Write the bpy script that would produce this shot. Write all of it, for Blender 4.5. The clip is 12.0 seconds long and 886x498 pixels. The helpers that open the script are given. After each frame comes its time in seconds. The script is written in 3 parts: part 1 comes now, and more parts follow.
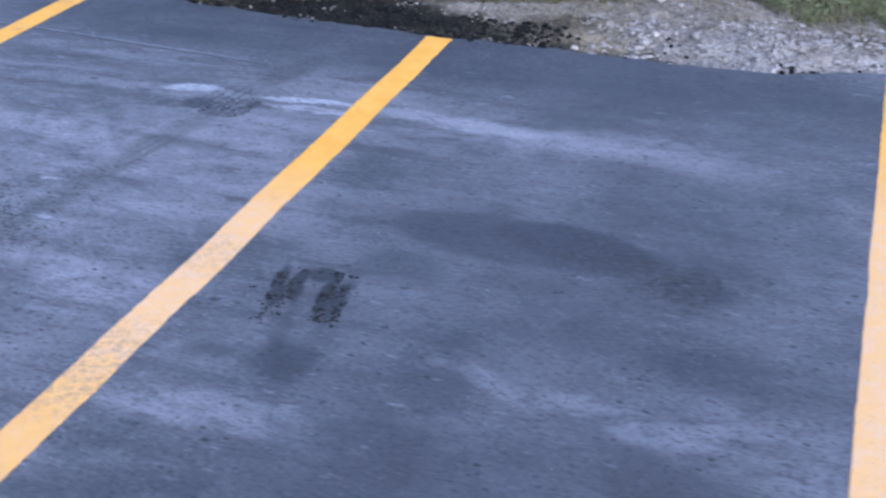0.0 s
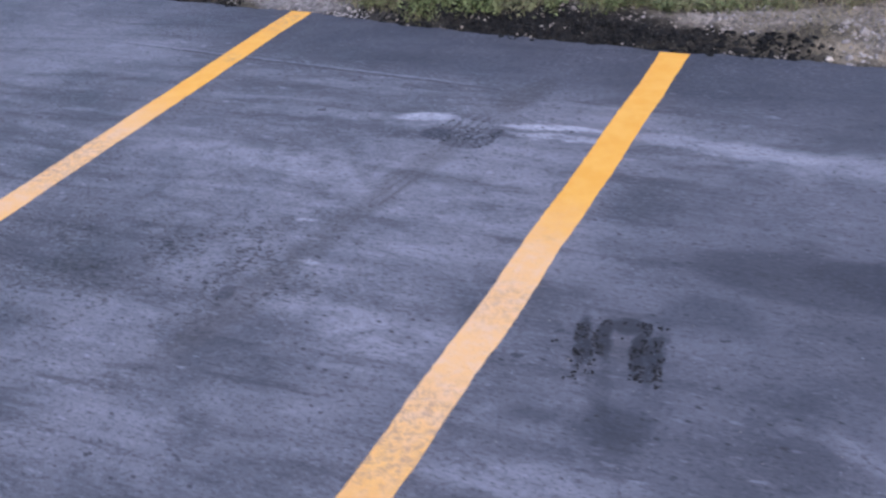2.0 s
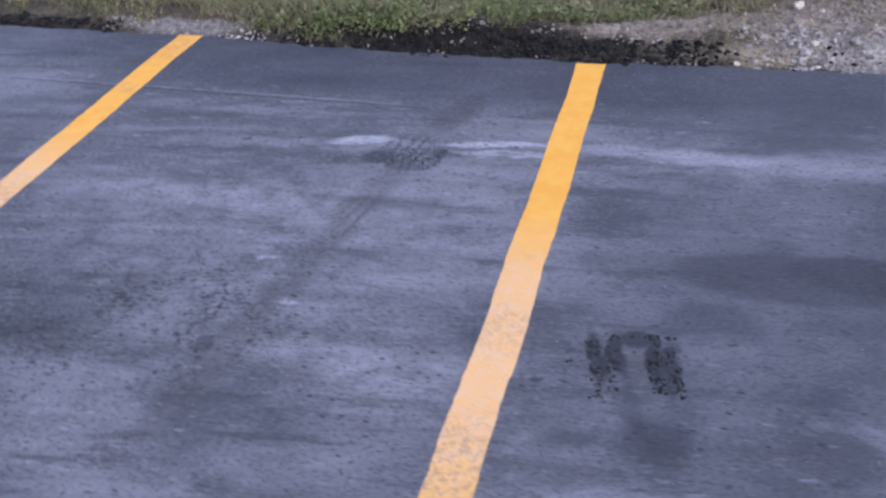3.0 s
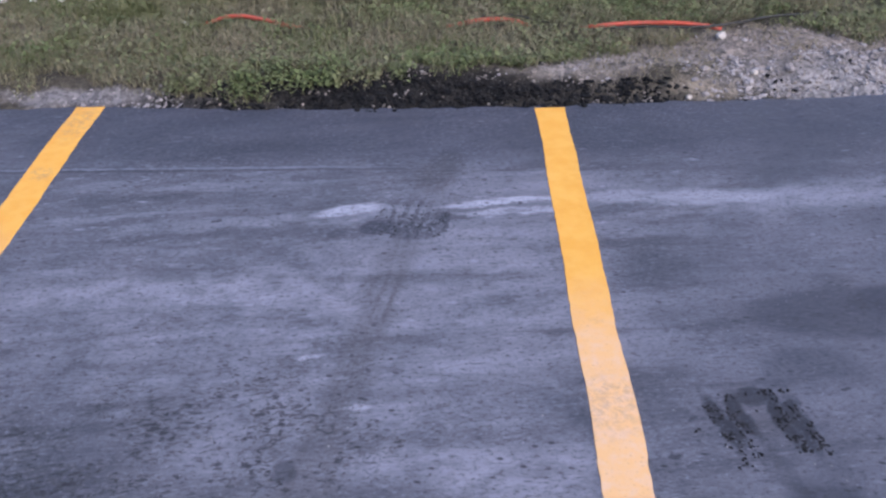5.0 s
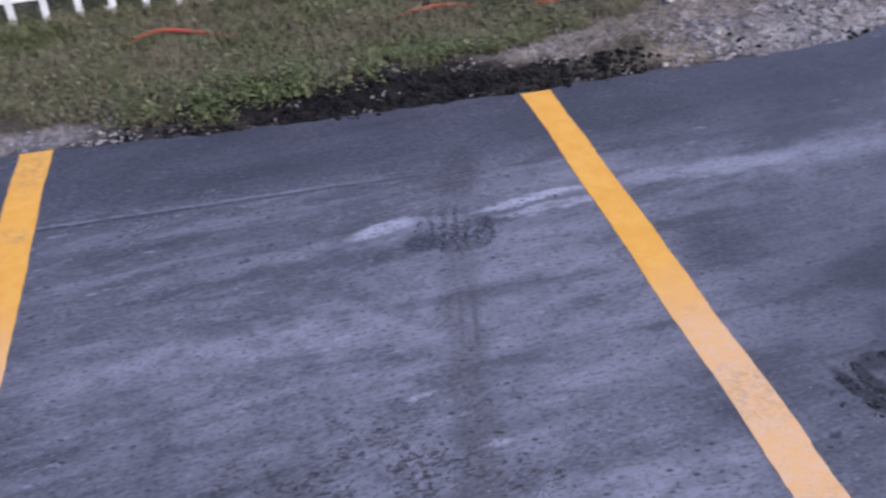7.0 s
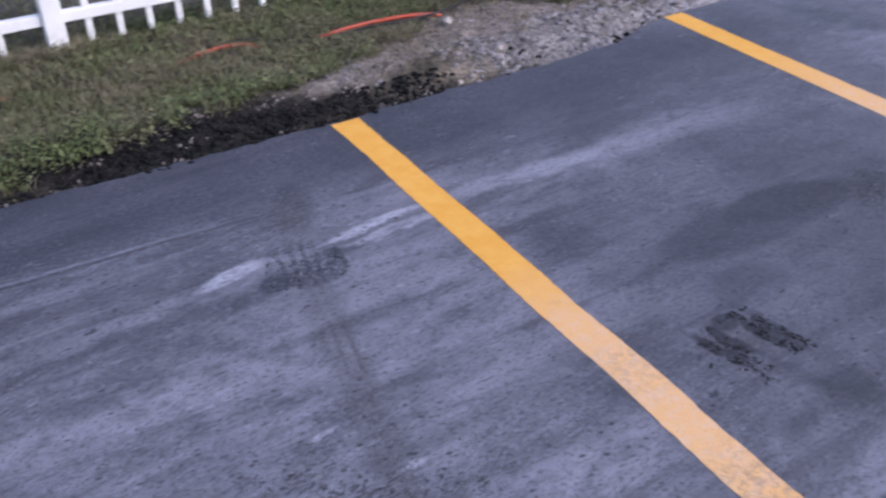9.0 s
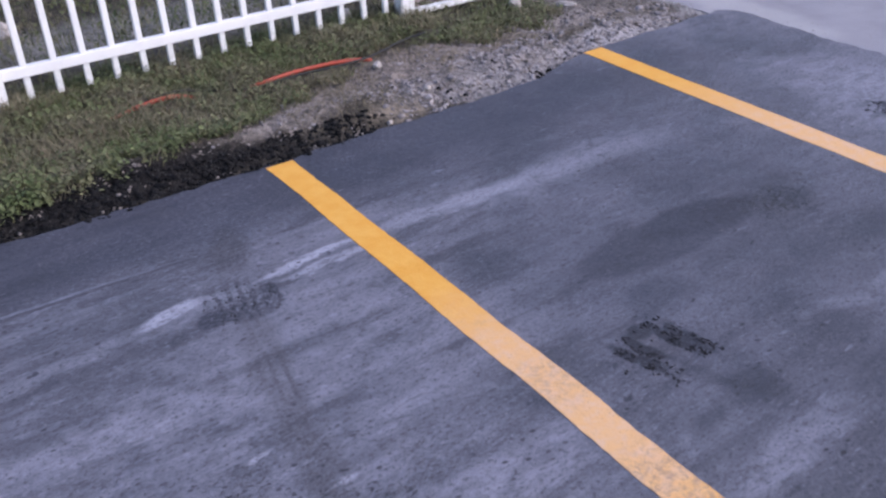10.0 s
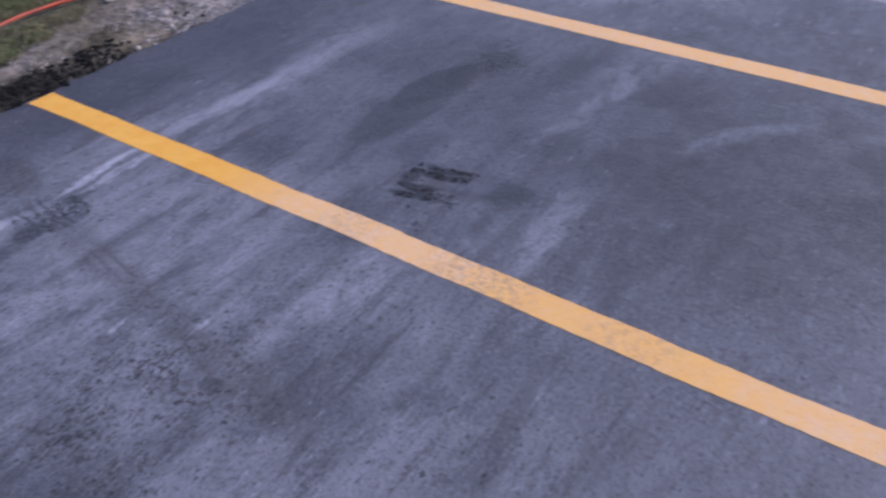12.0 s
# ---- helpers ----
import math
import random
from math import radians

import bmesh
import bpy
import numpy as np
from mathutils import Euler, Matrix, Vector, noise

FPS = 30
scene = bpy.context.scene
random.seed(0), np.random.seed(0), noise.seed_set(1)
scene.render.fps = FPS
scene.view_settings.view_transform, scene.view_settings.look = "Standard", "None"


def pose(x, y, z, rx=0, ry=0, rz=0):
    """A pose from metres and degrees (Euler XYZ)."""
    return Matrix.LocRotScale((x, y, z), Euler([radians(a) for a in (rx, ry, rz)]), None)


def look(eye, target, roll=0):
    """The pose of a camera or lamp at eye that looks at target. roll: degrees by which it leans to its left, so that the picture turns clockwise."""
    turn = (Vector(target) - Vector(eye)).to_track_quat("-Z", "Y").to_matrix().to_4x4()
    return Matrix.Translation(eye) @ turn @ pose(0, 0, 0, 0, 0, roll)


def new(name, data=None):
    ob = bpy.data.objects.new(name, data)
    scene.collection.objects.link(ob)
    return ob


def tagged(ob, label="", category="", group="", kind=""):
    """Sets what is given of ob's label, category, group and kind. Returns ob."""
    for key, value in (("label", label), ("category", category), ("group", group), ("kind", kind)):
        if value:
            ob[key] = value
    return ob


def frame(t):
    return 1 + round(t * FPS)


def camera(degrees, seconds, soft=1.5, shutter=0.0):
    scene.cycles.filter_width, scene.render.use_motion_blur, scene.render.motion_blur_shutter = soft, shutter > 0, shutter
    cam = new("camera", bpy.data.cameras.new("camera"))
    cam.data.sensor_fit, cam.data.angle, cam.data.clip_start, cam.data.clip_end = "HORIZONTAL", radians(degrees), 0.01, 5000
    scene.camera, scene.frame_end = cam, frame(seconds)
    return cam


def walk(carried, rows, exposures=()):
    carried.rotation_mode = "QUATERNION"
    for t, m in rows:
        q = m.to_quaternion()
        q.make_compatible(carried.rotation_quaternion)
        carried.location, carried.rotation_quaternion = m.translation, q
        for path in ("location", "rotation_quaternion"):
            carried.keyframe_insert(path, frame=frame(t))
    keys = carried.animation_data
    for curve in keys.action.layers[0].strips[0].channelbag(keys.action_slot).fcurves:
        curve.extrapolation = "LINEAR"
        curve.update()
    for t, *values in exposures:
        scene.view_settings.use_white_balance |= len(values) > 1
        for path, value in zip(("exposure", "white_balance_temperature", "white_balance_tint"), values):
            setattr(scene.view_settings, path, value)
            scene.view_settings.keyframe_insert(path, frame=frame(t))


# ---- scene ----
cam = camera(49.4, 12.0, soft=2.4, shutter=0.5)
# seconds, stops, kelvin, tint
LIGHT = [(0.0, 0.98, 5300, 11), (0.5, 0.96, 5550, 14), (1.5, 0.83, 5860, 17), (2.5, 0.79, 5960, 18), (5.5, 0.85, 6000, 20), (6.5, 0.61, 6000, 22), (7.0, 0.59, 6000, 22), (9.0, 0.6, 6000, 22), (9.5, 0.64, 6000, 23), (10.5, 0.48, 6000, 23), (11.0, 0.48, 6000, 23), (12.0, 0.47, 6000, 23)]
PATH = [
    (0, (0.052, 0.475, 1.442), (-0.613, 1.986, 0.313), -2.1),
    (0.5, (-0.093, 0.443, 1.439), (-0.807, 1.941, 0.323), -3.8),
    (1, (-0.215, 0.4, 1.452), (-0.951, 1.881, 0.327), -2.6),
    (1.5, (-0.339, 0.428, 1.445), (-1.159, 1.859, 0.313), -5.5),
    (2, (-0.495, 0.473, 1.465), (-1.347, 1.897, 0.348), -7.1),
    (2.5, (-0.693, 0.444, 1.492), (-1.355, 1.946, 0.35), -3.1),
    (3, (-0.934, 0.388, 1.506), (-1.434, 1.959, 0.372), -4.2),
    (3.5, (-1.146, 0.449, 1.492), (-1.619, 2.056, 0.399), -5.4),
    (3.7, (-1.233, 0.495, 1.496), (-1.673, 2.101, 0.389), -5.9),
    (5.3, (-1.793, 0.553, 1.496), (-1.79, 2.228, 0.404), -1.6),
    (5.5, (-1.86, 0.578, 1.496), (-1.863, 2.248, 0.395), -2.8),
    (6, (-1.993, 0.688, 1.496), (-1.948, 2.315, 0.334), -5.3),
    (6.5, (-2.142, 0.755, 1.51), (-1.964, 2.365, 0.337), -3.6),
    (7, (-2.299, 0.776, 1.517), (-1.993, 2.384, 0.368), -3.1),
    (7.2, (-2.343, 0.78, 1.516), (-1.939, 2.36, 0.359), -0.9),
    (8.8, (-2.553, 0.868, 1.506), (-1.827, 2.378, 0.414), -1.8),
    (9, (-2.57, 0.859, 1.507), (-1.77, 2.321, 0.402), -1.7),
    (9.5, (-2.594, 0.813, 1.523), (-1.702, 2.256, 0.464), -0.4),
    (10, (-2.557, 0.691, 1.533), (-1.661, 2.154, 0.504), -3.2),
    (10.5, (-2.574, 0.59, 1.53), (-1.697, 2.041, 0.47), -3.6),
    (11, (-2.649, 0.534, 1.531), (-1.696, 1.958, 0.5), -4.2),
    (11.5, (-2.885, 0.504, 1.551), (-1.772, 1.732, 0.431), -4.2),
    (12, (-3.056, 0.434, 1.573), (-1.783, 1.469, 0.428), -2.9),
]
walk(cam, [(t, look(eye, target, roll)) for t, eye, target, roll in PATH], LIGHT)

# ---- sky, sun, exposure ----
world = bpy.data.worlds.new("evening_sky")
scene.world = world
world.use_nodes = True
wn = world.node_tree
sky = wn.nodes.new("ShaderNodeTexSky")
sky.sky_type = "NISHITA"
sky.sun_disc = False
sky.sun_elevation = radians(38)
sky.sun_rotation = radians(135)
sky.air_density, sky.dust_density, sky.ozone_density = 1.0, 2.0, 1.0
wn.nodes["Background"].inputs["Strength"].default_value = 0.15
wn.links.new(sky.outputs[0], wn.nodes["Background"].inputs["Color"])

sun = new("sun", bpy.data.lights.new("sun", "SUN"))
sun.data.energy = 1.5
sun.data.angle = radians(60)
sun.data.color = (1.0, 0.96, 0.91)
sun.matrix_world = look((5.6, -5.6, 6.2), (0, 0, 0))

# ---- materials ----
class Nodes:
    """A short hand for shader nodes."""

    def __init__(self, name, rough=0.8):
        self.mat = bpy.data.materials.new(name)
        self.mat.use_nodes = True
        self.tree = self.mat.node_tree
        self.bsdf = self.tree.nodes["Principled BSDF"]
        self.bsdf.inputs["Roughness"].default_value = rough
        self.bsdf.inputs["Specular IOR Level"].default_value = 0.3
        self.place = self.tree.nodes.new("ShaderNodeNewGeometry").outputs["Position"]

    def put(self, node, socket, value):
        if isinstance(value, bpy.types.NodeSocket):
            self.tree.links.new(value, node.inputs[socket])
        elif isinstance(value, tuple) and len(value) == 3 and node.inputs[socket].type == "RGBA":
            node.inputs[socket].default_value = (*value, 1)
        else:
            node.inputs[socket].default_value = value

    def mapped(self, vector, loc=(0, 0, 0), turn=0, size=(1, 1, 1), kind="TEXTURE"):
        n = self.tree.nodes.new("ShaderNodeMapping")
        n.vector_type = kind
        self.put(n, "Vector", vector)
        self.put(n, "Location", loc)
        self.put(n, "Rotation", (0, 0, radians(turn)))
        self.put(n, "Scale", size)
        return n.outputs[0]

    def noise(self, vector, scale, detail=4, rough=0.55, colour=False, warp=0.0):
        n = self.tree.nodes.new("ShaderNodeTexNoise")
        self.put(n, "Vector", vector)
        self.put(n, "Scale", scale)
        self.put(n, "Detail", detail)
        self.put(n, "Roughness", rough)
        self.put(n, "Distortion", warp)
        return n.outputs["Color" if colour else "Fac"]

    def cells(self, vector, scale, feature="F1", out="Distance"):
        n = self.tree.nodes.new("ShaderNodeTexVoronoi")
        n.feature = feature
        self.put(n, "Vector", vector)
        self.put(n, "Scale", scale)
        return n.outputs[out]

    def ramp(self, value, low, high, to_low=0.0, to_high=1.0, smooth=True):
        n = self.tree.nodes.new("ShaderNodeMapRange")
        n.interpolation_type = "SMOOTHSTEP" if smooth else "LINEAR"
        for socket, v in (("Value", value), ("From Min", low), ("From Max", high), ("To Min", to_low), ("To Max", to_high)):
            self.put(n, socket, v)
        return n.outputs[0]

    def math(self, how, a, b=0.0):
        n = self.tree.nodes.new("ShaderNodeMath")
        n.operation = how
        self.put(n, 0, a)
        self.put(n, 1, b)
        return n.outputs[0]

    def vmath(self, how, a, b=(0, 0, 0)):
        n = self.tree.nodes.new("ShaderNodeVectorMath")
        n.operation = how
        self.put(n, 0, a)
        self.put(n, 1, b)
        return n.outputs["Value" if how == "LENGTH" else 0]

    def mix(self, fac, a, b, how="MIX"):
        n = self.tree.nodes.new("ShaderNodeMix")
        n.data_type = "RGBA"
        n.blend_type = how
        self.put(n, 0, fac)
        self.put(n, 6, a)
        self.put(n, 7, b)
        return n.outputs[2]

    def gamma(self, colour, power):
        n = self.tree.nodes.new("ShaderNodeGamma")
        self.put(n, 0, colour)
        self.put(n, 1, power)
        return n.outputs[0]

    def island(self):
        return self.tree.nodes.new("ShaderNodeNewGeometry").outputs["Random Per Island"]

    def shaky(self, amount, scale, detail=3):
        """The place, pushed about by noise, for ragged outlines."""
        n = self.vmath("SUBTRACT", self.noise(self.place, scale, detail, 0.6, True), (0.5, 0.5, 0.5))
        n = self.vmath("MULTIPLY", n, (amount, amount, 0))
        return self.vmath("MULTIPLY", self.vmath("ADD", self.place, n), (1, 1, 0))

    def blot(self, where, x, y, rx, ry, turn=0, inner=0.5, outer=1.0):
        """1 inside an ellipse on the ground, falling to 0 outside it."""
        d = self.vmath("LENGTH", self.mapped(where, (x, y, 0), turn, (rx, ry, 1)))
        return self.ramp(d, inner, outer, 1.0, 0.0)

    def bump(self, height, strength=0.4, distance=0.01):
        n = self.tree.nodes.new("ShaderNodeBump")
        self.put(n, "Height", height)
        self.put(n, "Strength", strength)
        self.put(n, "Distance", distance)
        self.put(self.bsdf, "Normal", n.outputs[0])

    def done(self, colour, rough=None):
        self.put(self.bsdf, "Base Color", colour)
        if rough is not None:
            self.put(self.bsdf, "Roughness", rough)
        return self.mat


def asphalt_material():
    m = Nodes("dusty_asphalt", 0.85)
    m.put(m.bsdf, "Specular IOR Level", 0.45)
    p = m.place
    swept = m.mapped(p, (0, 0, 0), 5, (1.0, 0.16, 1.0))
    fine = m.mapped(p, (0, 0, 0), 5, (0.10, 0.030, 1.0))
    wide = m.noise(p, 1.1, 5, 0.6, warp=0.7)
    cloud = m.noise(p, 4.0, 6, 0.62, warp=0.4)
    streak = m.noise(swept, 1.6, 7, 0.66, warp=0.5)
    thin = m.noise(fine, 1.3, 4, 0.6)
    grain = m.noise(p, 150, 3, 0.7)
    # the bay between the first two stripes was swept hardest
    broom = m.ramp(m.vmath("LENGTH", m.mapped(p, (-2.518, 2.729, 0), 0, (1, 1, 1))), 1.0, 2.4, 1.0, 0.30)
    c = m.mix(m.ramp(wide, 0.36, 0.64), (0.088, 0.090, 0.098), (0.163, 0.163, 0.173))
    mottle = m.noise(m.mapped(p, (7, 2, 0), 5, (1.0, 0.55, 1.0)), 11, 5, 0.65, warp=0.6)
    c = m.mix(m.math("MULTIPLY", m.ramp(mottle, 0.52, 0.70), 0.34), c, (0.239, 0.238, 0.250))
    c = m.mix(m.math("MULTIPLY", m.ramp(mottle, 0.48, 0.32), 0.42), c, (0.062, 0.063, 0.068))
    c = m.mix(m.math("MULTIPLY", m.ramp(cloud, 0.38, 0.64), 0.32), c, (0.199, 0.198, 0.211))
    c = m.mix(m.math("MULTIPLY", m.math("MULTIPLY", m.ramp(streak, 0.50, 0.66), 0.55), broom), c, (0.230, 0.230, 0.243))
    c = m.mix(m.math("MULTIPLY", m.math("MULTIPLY", m.ramp(streak, 0.48, 0.36), 0.72), broom), c, (0.068, 0.069, 0.075))
    c = m.mix(m.math("MULTIPLY", m.ramp(cloud, 0.44, 0.30), 0.45), c, (0.070, 0.071, 0.077))
    dashes = m.ramp(m.noise(p, 2.0, 3), 0.42, 0.62)
    c = m.mix(m.math("MULTIPLY", m.math("MULTIPLY", m.ramp(thin, 0.58, 0.72), 0.60), dashes), c, (0.305, 0.305, 0.322))
    c = m.mix(m.math("MULTIPLY", m.ramp(thin, 0.40, 0.29), 0.45), c, (0.055, 0.056, 0.061))
    # darker, less dusty strip along the lawn
    soft = m.shaky(0.35, 1.6)
    north = m.math("MULTIPLY", m.blot(soft, -1.661, 3.697, 2.774, 0.507, 0, 0.45, 1.0), 0.74)
    c = m.mix(north, c, (0.053, 0.056, 0.067))
    c = m.mix(m.math("MULTIPLY", m.math("MULTIPLY", m.ramp(thin, 0.60, 0.72), 0.45), dashes), c, (0.26, 0.262, 0.285))
    # the bay beside the road is darker; its blue tint stands in for reflected sky
    bay_tone = m.math("MULTIPLY", m.blot(soft, -0.45, 2.35, 0.95, 1.75, 0, 0.45, 1.0), 0.34)
    c = m.mix(bay_tone, c, (0.055, 0.058, 0.071))
    # soft stains, dusty patches and haze, each with a shape of its own
    rag = m.shaky(0.09, 9, 4)
    dark = (0.037, 0.039, 0.046)
    dust_and_haze = (0.347, 0.345, 0.362)
    for x, y, rx, ry, turn, k, tint in (
        (-0.14, 2.43, 0.17, 0.19, 0, 0.40, dark),
        (0.243, 3.456, 0.646, 0.297, 3, 0.28, dark),
        # pitted corner's own dark tone, plus lens vignetting put into the colour
        (-2.662, 2.10, 0.60, 0.34, 8, 0.42, dark),
        (-0.323, 1.698, 0.565, 0.292, 9, 0.25, dark),
        (-2.357, 3.21, 0.697, 0.052, 2, 0.35, dark),
        (-2.227, 2.899, 0.517, 0.044, 4, 0.40, dark),
        (-1.578, 0.916, 0.657, 0.417, 20, 0.20, dark),
        # broad darker tone over the near ground
        (-0.341, 1.106, 1.358, 0.766, 8, 0.42, dark),
        (-0.103, 1.979, 0.422, 0.375, -1, 0.30, dark),
        (-0.619, 3.093, 0.761, 0.129, 3, 0.24, dust_and_haze),
        (-0.28, 2.00, 0.50, 0.05, -2, 0.24, dust_and_haze),
        (-0.25, 1.40, 0.32, 0.07, -37, 0.28, dust_and_haze),
        (-1.721, 1.966, 0.532, 0.124, 5, 0.34, dust_and_haze),
        # broad lighter tone across the swept bay
        (-2.05, 2.443, 0.954, 0.599, 6, 0.20, dust_and_haze),
        (-2.473, 2.655, 0.573, 0.109, 3, 0.30, dust_and_haze),
        # pale haze beyond the outer stripe, its sheen put into the colour
        (0.837, 2.721, 0.434, 0.799, 8, 0.35, dust_and_haze),
        (0.084, 1.975, 0.528, 0.146, -19, 0.16, dust_and_haze),
        (-1.042, 1.683, 0.433, 0.098, 7, 0.30, dust_and_haze),
    ):
        b = m.math("MULTIPLY", m.blot(soft, x, y, rx, ry, turn, 0.3, 1.0), k)
        c = m.mix(m.math("MULTIPLY", b, m.ramp(mottle if tint is dust_and_haze else cloud, 0.34, 0.60, 0.35, 1.15)), c, tint)
    # a smooth dark patch with a clear outline, and a rough one beside it
    calm = m.shaky(0.07, 5, 3)
    for x, y, rx, ry, turn, k in ((-0.62, 2.505, 0.45, 0.125, 2, 0.50), (-0.47, 2.535, 0.26, 0.095, -4, 0.40)):
        c = m.mix(m.math("MULTIPLY", m.blot(calm, x, y, rx, ry, turn, 0.72, 1.0), k), c, (0.039, 0.041, 0.050))
    # an old seam in the paving, pale above and dark below
    even = m.shaky(0.018, 7, 3)
    broken = m.ramp(m.noise(p, 9, 4, 0.7), 0.34, 0.56, 0.25, 1.0)
    for x, y, rx, ry, k, tint in ((-2.85, 3.330, 1.15, 0.0085, 0.42, (0.30, 0.305, 0.33)), (-2.75, 3.313, 1.25, 0.009, 0.75, (0.040, 0.040, 0.044)), (-1.6, 3.28, 0.7, 0.006, 0.35, (0.040, 0.040, 0.044))):
        b = m.math("MULTIPLY", m.blot(even, x, y, rx, ry, -0.6, 0.55, 1.0), k)
        c = m.mix(m.math("MULTIPLY", b, broken), c, tint)
    # the pale double smear across two bays
    for x, y, rx, ry, turn, k in (
        (-2.036, 3.041, 0.139, 0.039, 12, 0.95),
        (-1.888, 3.034, 0.13, 0.039, 3, 0.35),
        (-1.573, 3.085, 0.219, 0.023, 7, 0.95),
        (-1.53, 3.028, 0.25, 0.027, 5, 0.70),
        (-1.06, 3.098, 0.42, 0.050, 0, 0.44),
        (-0.50, 3.075, 0.62, 0.075, -2, 0.20),
        (-2.46, 2.968, 0.424, 0.044, 6, 0.22),
        (-2.067, 2.356, 0.053, 0.01, 1, 0.75),
        (-1.946, 2.159, 0.058, 0.011, 1, 0.75),
        (-1.987, 2.275, 0.021, 0.007, -1, 0.5),
    ):
        b = m.math("MULTIPLY", m.blot(rag, x, y, rx * 1.05, ry * 1.1, turn, 0.45, 1.0), k)
        c = m.mix(m.math("MULTIPLY", b, m.ramp(thin, 0.30, 0.55, 0.45, 1.0)), c, (0.335, 0.338, 0.352))
    # brown dirt carried off a wheel, in one narrow run with faint ribs, and dark scuffs
    brown = (0.086, 0.081, 0.081)
    ribs = m.noise(m.mapped(p, (0, 0, 0), -7, (0.017, 0.5, 1.0)), 1.0, 3, 0.6)
    for x, y, rx, ry, turn, k in ((-1.892, 2.70, 0.078, 0.448, -9, 0.62), (-1.962, 2.311, 0.083, 0.297, -9, 0.70), (-2.023, 1.934, 0.083, 0.346, -9, 0.7)):
        run = m.math("MULTIPLY", m.blot(rag, x, y, rx, ry, turn, 0.35, 1.0), k)
        c = m.mix(m.math("MULTIPLY", run, m.ramp(ribs, 0.36, 0.62, 0.45, 0.72)), c, brown)
    for x, y, rx, ry, turn, k, tint in (
        (-1.765, 3.276, 0.087, 0.196, -17, 0.42, (0.046, 0.042, 0.041)),
        (-2.076, 1.974, 0.039, 0.038, -1, 0.6, dark),
        (-1.945, 2.945, 0.07, 0.050, -2, 0.80, (0.048, 0.050, 0.060)),
        (-1.84, 2.925, 0.120, 0.070, 0, 0.52, dark),
        (-1.752, 2.985, 0.028, 0.060, -11, 0.70, dark),
        (-1.042, 2.14, 0.08, 0.104, 12, 0.35, brown),
        (-1.126, 2.105, 0.030, 0.125, 10, 0.95, dark),
        (-1.082, 2.120, 0.026, 0.105, 10, 0.92, dark),
        (-1.045, 2.185, 0.065, 0.034, 8, 0.80, dark),
        (-0.995, 2.115, 0.028, 0.115, 8, 0.95, dark),
        (-0.952, 2.100, 0.028, 0.120, 8, 0.95, dark),
        (-0.964, 1.855, 0.094, 0.107, 19, 0.45, dark),
        (-1.028, 1.952, 0.033, 0.096, 19, 0.35, dark),
        (-1.251, 1.997, 0.017, 0.013, -1, 0.75, dark),
        (-1.193, 2.13, 0.021, 0.011, 9, 0.75, dark),
        (0.735, 2.705, 0.05, 0.09, -20, 0.75, dark),
        (-0.131, 2.448, 0.119, 0.09, -2, 0.45, dark),
        (-1.518, 3.074, 0.011, 0.006, 8, 0.9, dark),
        (-2.431, 2.994, 0.019, 0.012, 8, 0.8, dark),
    ):
        c = m.mix(m.math("MULTIPLY", m.blot(rag, x, y, rx, ry, turn, 0.5, 1.0), k), c, tint)
    across = m.tree.nodes.new("ShaderNodeSeparateXYZ")
    m.put(across, 0, m.mapped(m.shaky(0.034, 13, 4), (-1.848, 2.985, 0), -11, (0.033 / 6.283, 1, 1)))
    bars = m.ramp(m.math("SINE", across.outputs[0]), -0.2, 0.9)
    b = m.math("MULTIPLY", m.math("MULTIPLY", m.blot(rag, -1.845, 2.98, 0.13, 0.135, -6, 0.45, 1.0), bars), m.ramp(m.noise(p, 42, 4, 0.7), 0.36, 0.62, 0.15, 0.9))
    c = m.mix(b, c, (0.030, 0.030, 0.036))
    b = m.math("MULTIPLY", m.math("MULTIPLY", m.blot(rag, -1.90, 2.60, 0.07, 0.17, -11, 0.4, 1.0), bars), 0.24)
    c = m.mix(b, c, (0.060, 0.057, 0.057))
    speck = m.math("MULTIPLY", m.blot(rag, -1.824, 2.953, 0.111, 0.075, 2, 0.5, 1.0), m.ramp(m.noise(p, 75, 3, 0.7), 0.52, 0.62))
    c = m.mix(m.math("MULTIPLY", speck, 0.6), c, (0.25, 0.25, 0.265))
    # pitted dark flecks, thick in one corner
    pits = m.noise(m.mapped(p, (0, 0, 0), 14, (1.0, 0.5, 1.0)), 40, 5, 0.7, warp=0.7)
    patchy = m.ramp(m.noise(p, 5.5, 4, 0.65), 0.36, 0.58)
    where = m.math("MULTIPLY", patchy, m.math("ADD", m.math("MULTIPLY", m.blot(soft, -2.42, 2.03, 1.05, 0.58, 8, 0.25, 1.0), 0.16), m.math("MULTIPLY", m.blot(soft, -0.131, 2.439, 0.322, 0.225, -1, 0.2, 1.0), 0.16)))
    pitted = m.ramp(m.math("SUBTRACT", pits, where), 0.36, 0.27)
    c = m.mix(m.math("MULTIPLY", pitted, 0.85), c, (0.036, 0.036, 0.041))
    c = m.mix(m.math("MULTIPLY", m.ramp(m.math("ADD", pits, m.math("MULTIPLY", where, 0.5)), 0.64, 0.76), 0.35), c, (0.25, 0.252, 0.275))
    # short broom dashes, pale and dark
    dash = m.noise(m.mapped(p, (0, 0, 0), 3, (0.040, 0.011, 1.0)), 1.0, 3, 0.6)
    tufty = m.math("MULTIPLY", m.ramp(m.noise(p, 3.1, 4, 0.6), 0.36, 0.62, 0.35, 1.0), m.ramp(bay_tone, 0.0, 0.34, 1.0, 0.45))
    c = m.mix(m.math("MULTIPLY", m.math("MULTIPLY", m.ramp(dash, 0.60, 0.74), 0.36), tufty), c, (0.33, 0.333, 0.36))
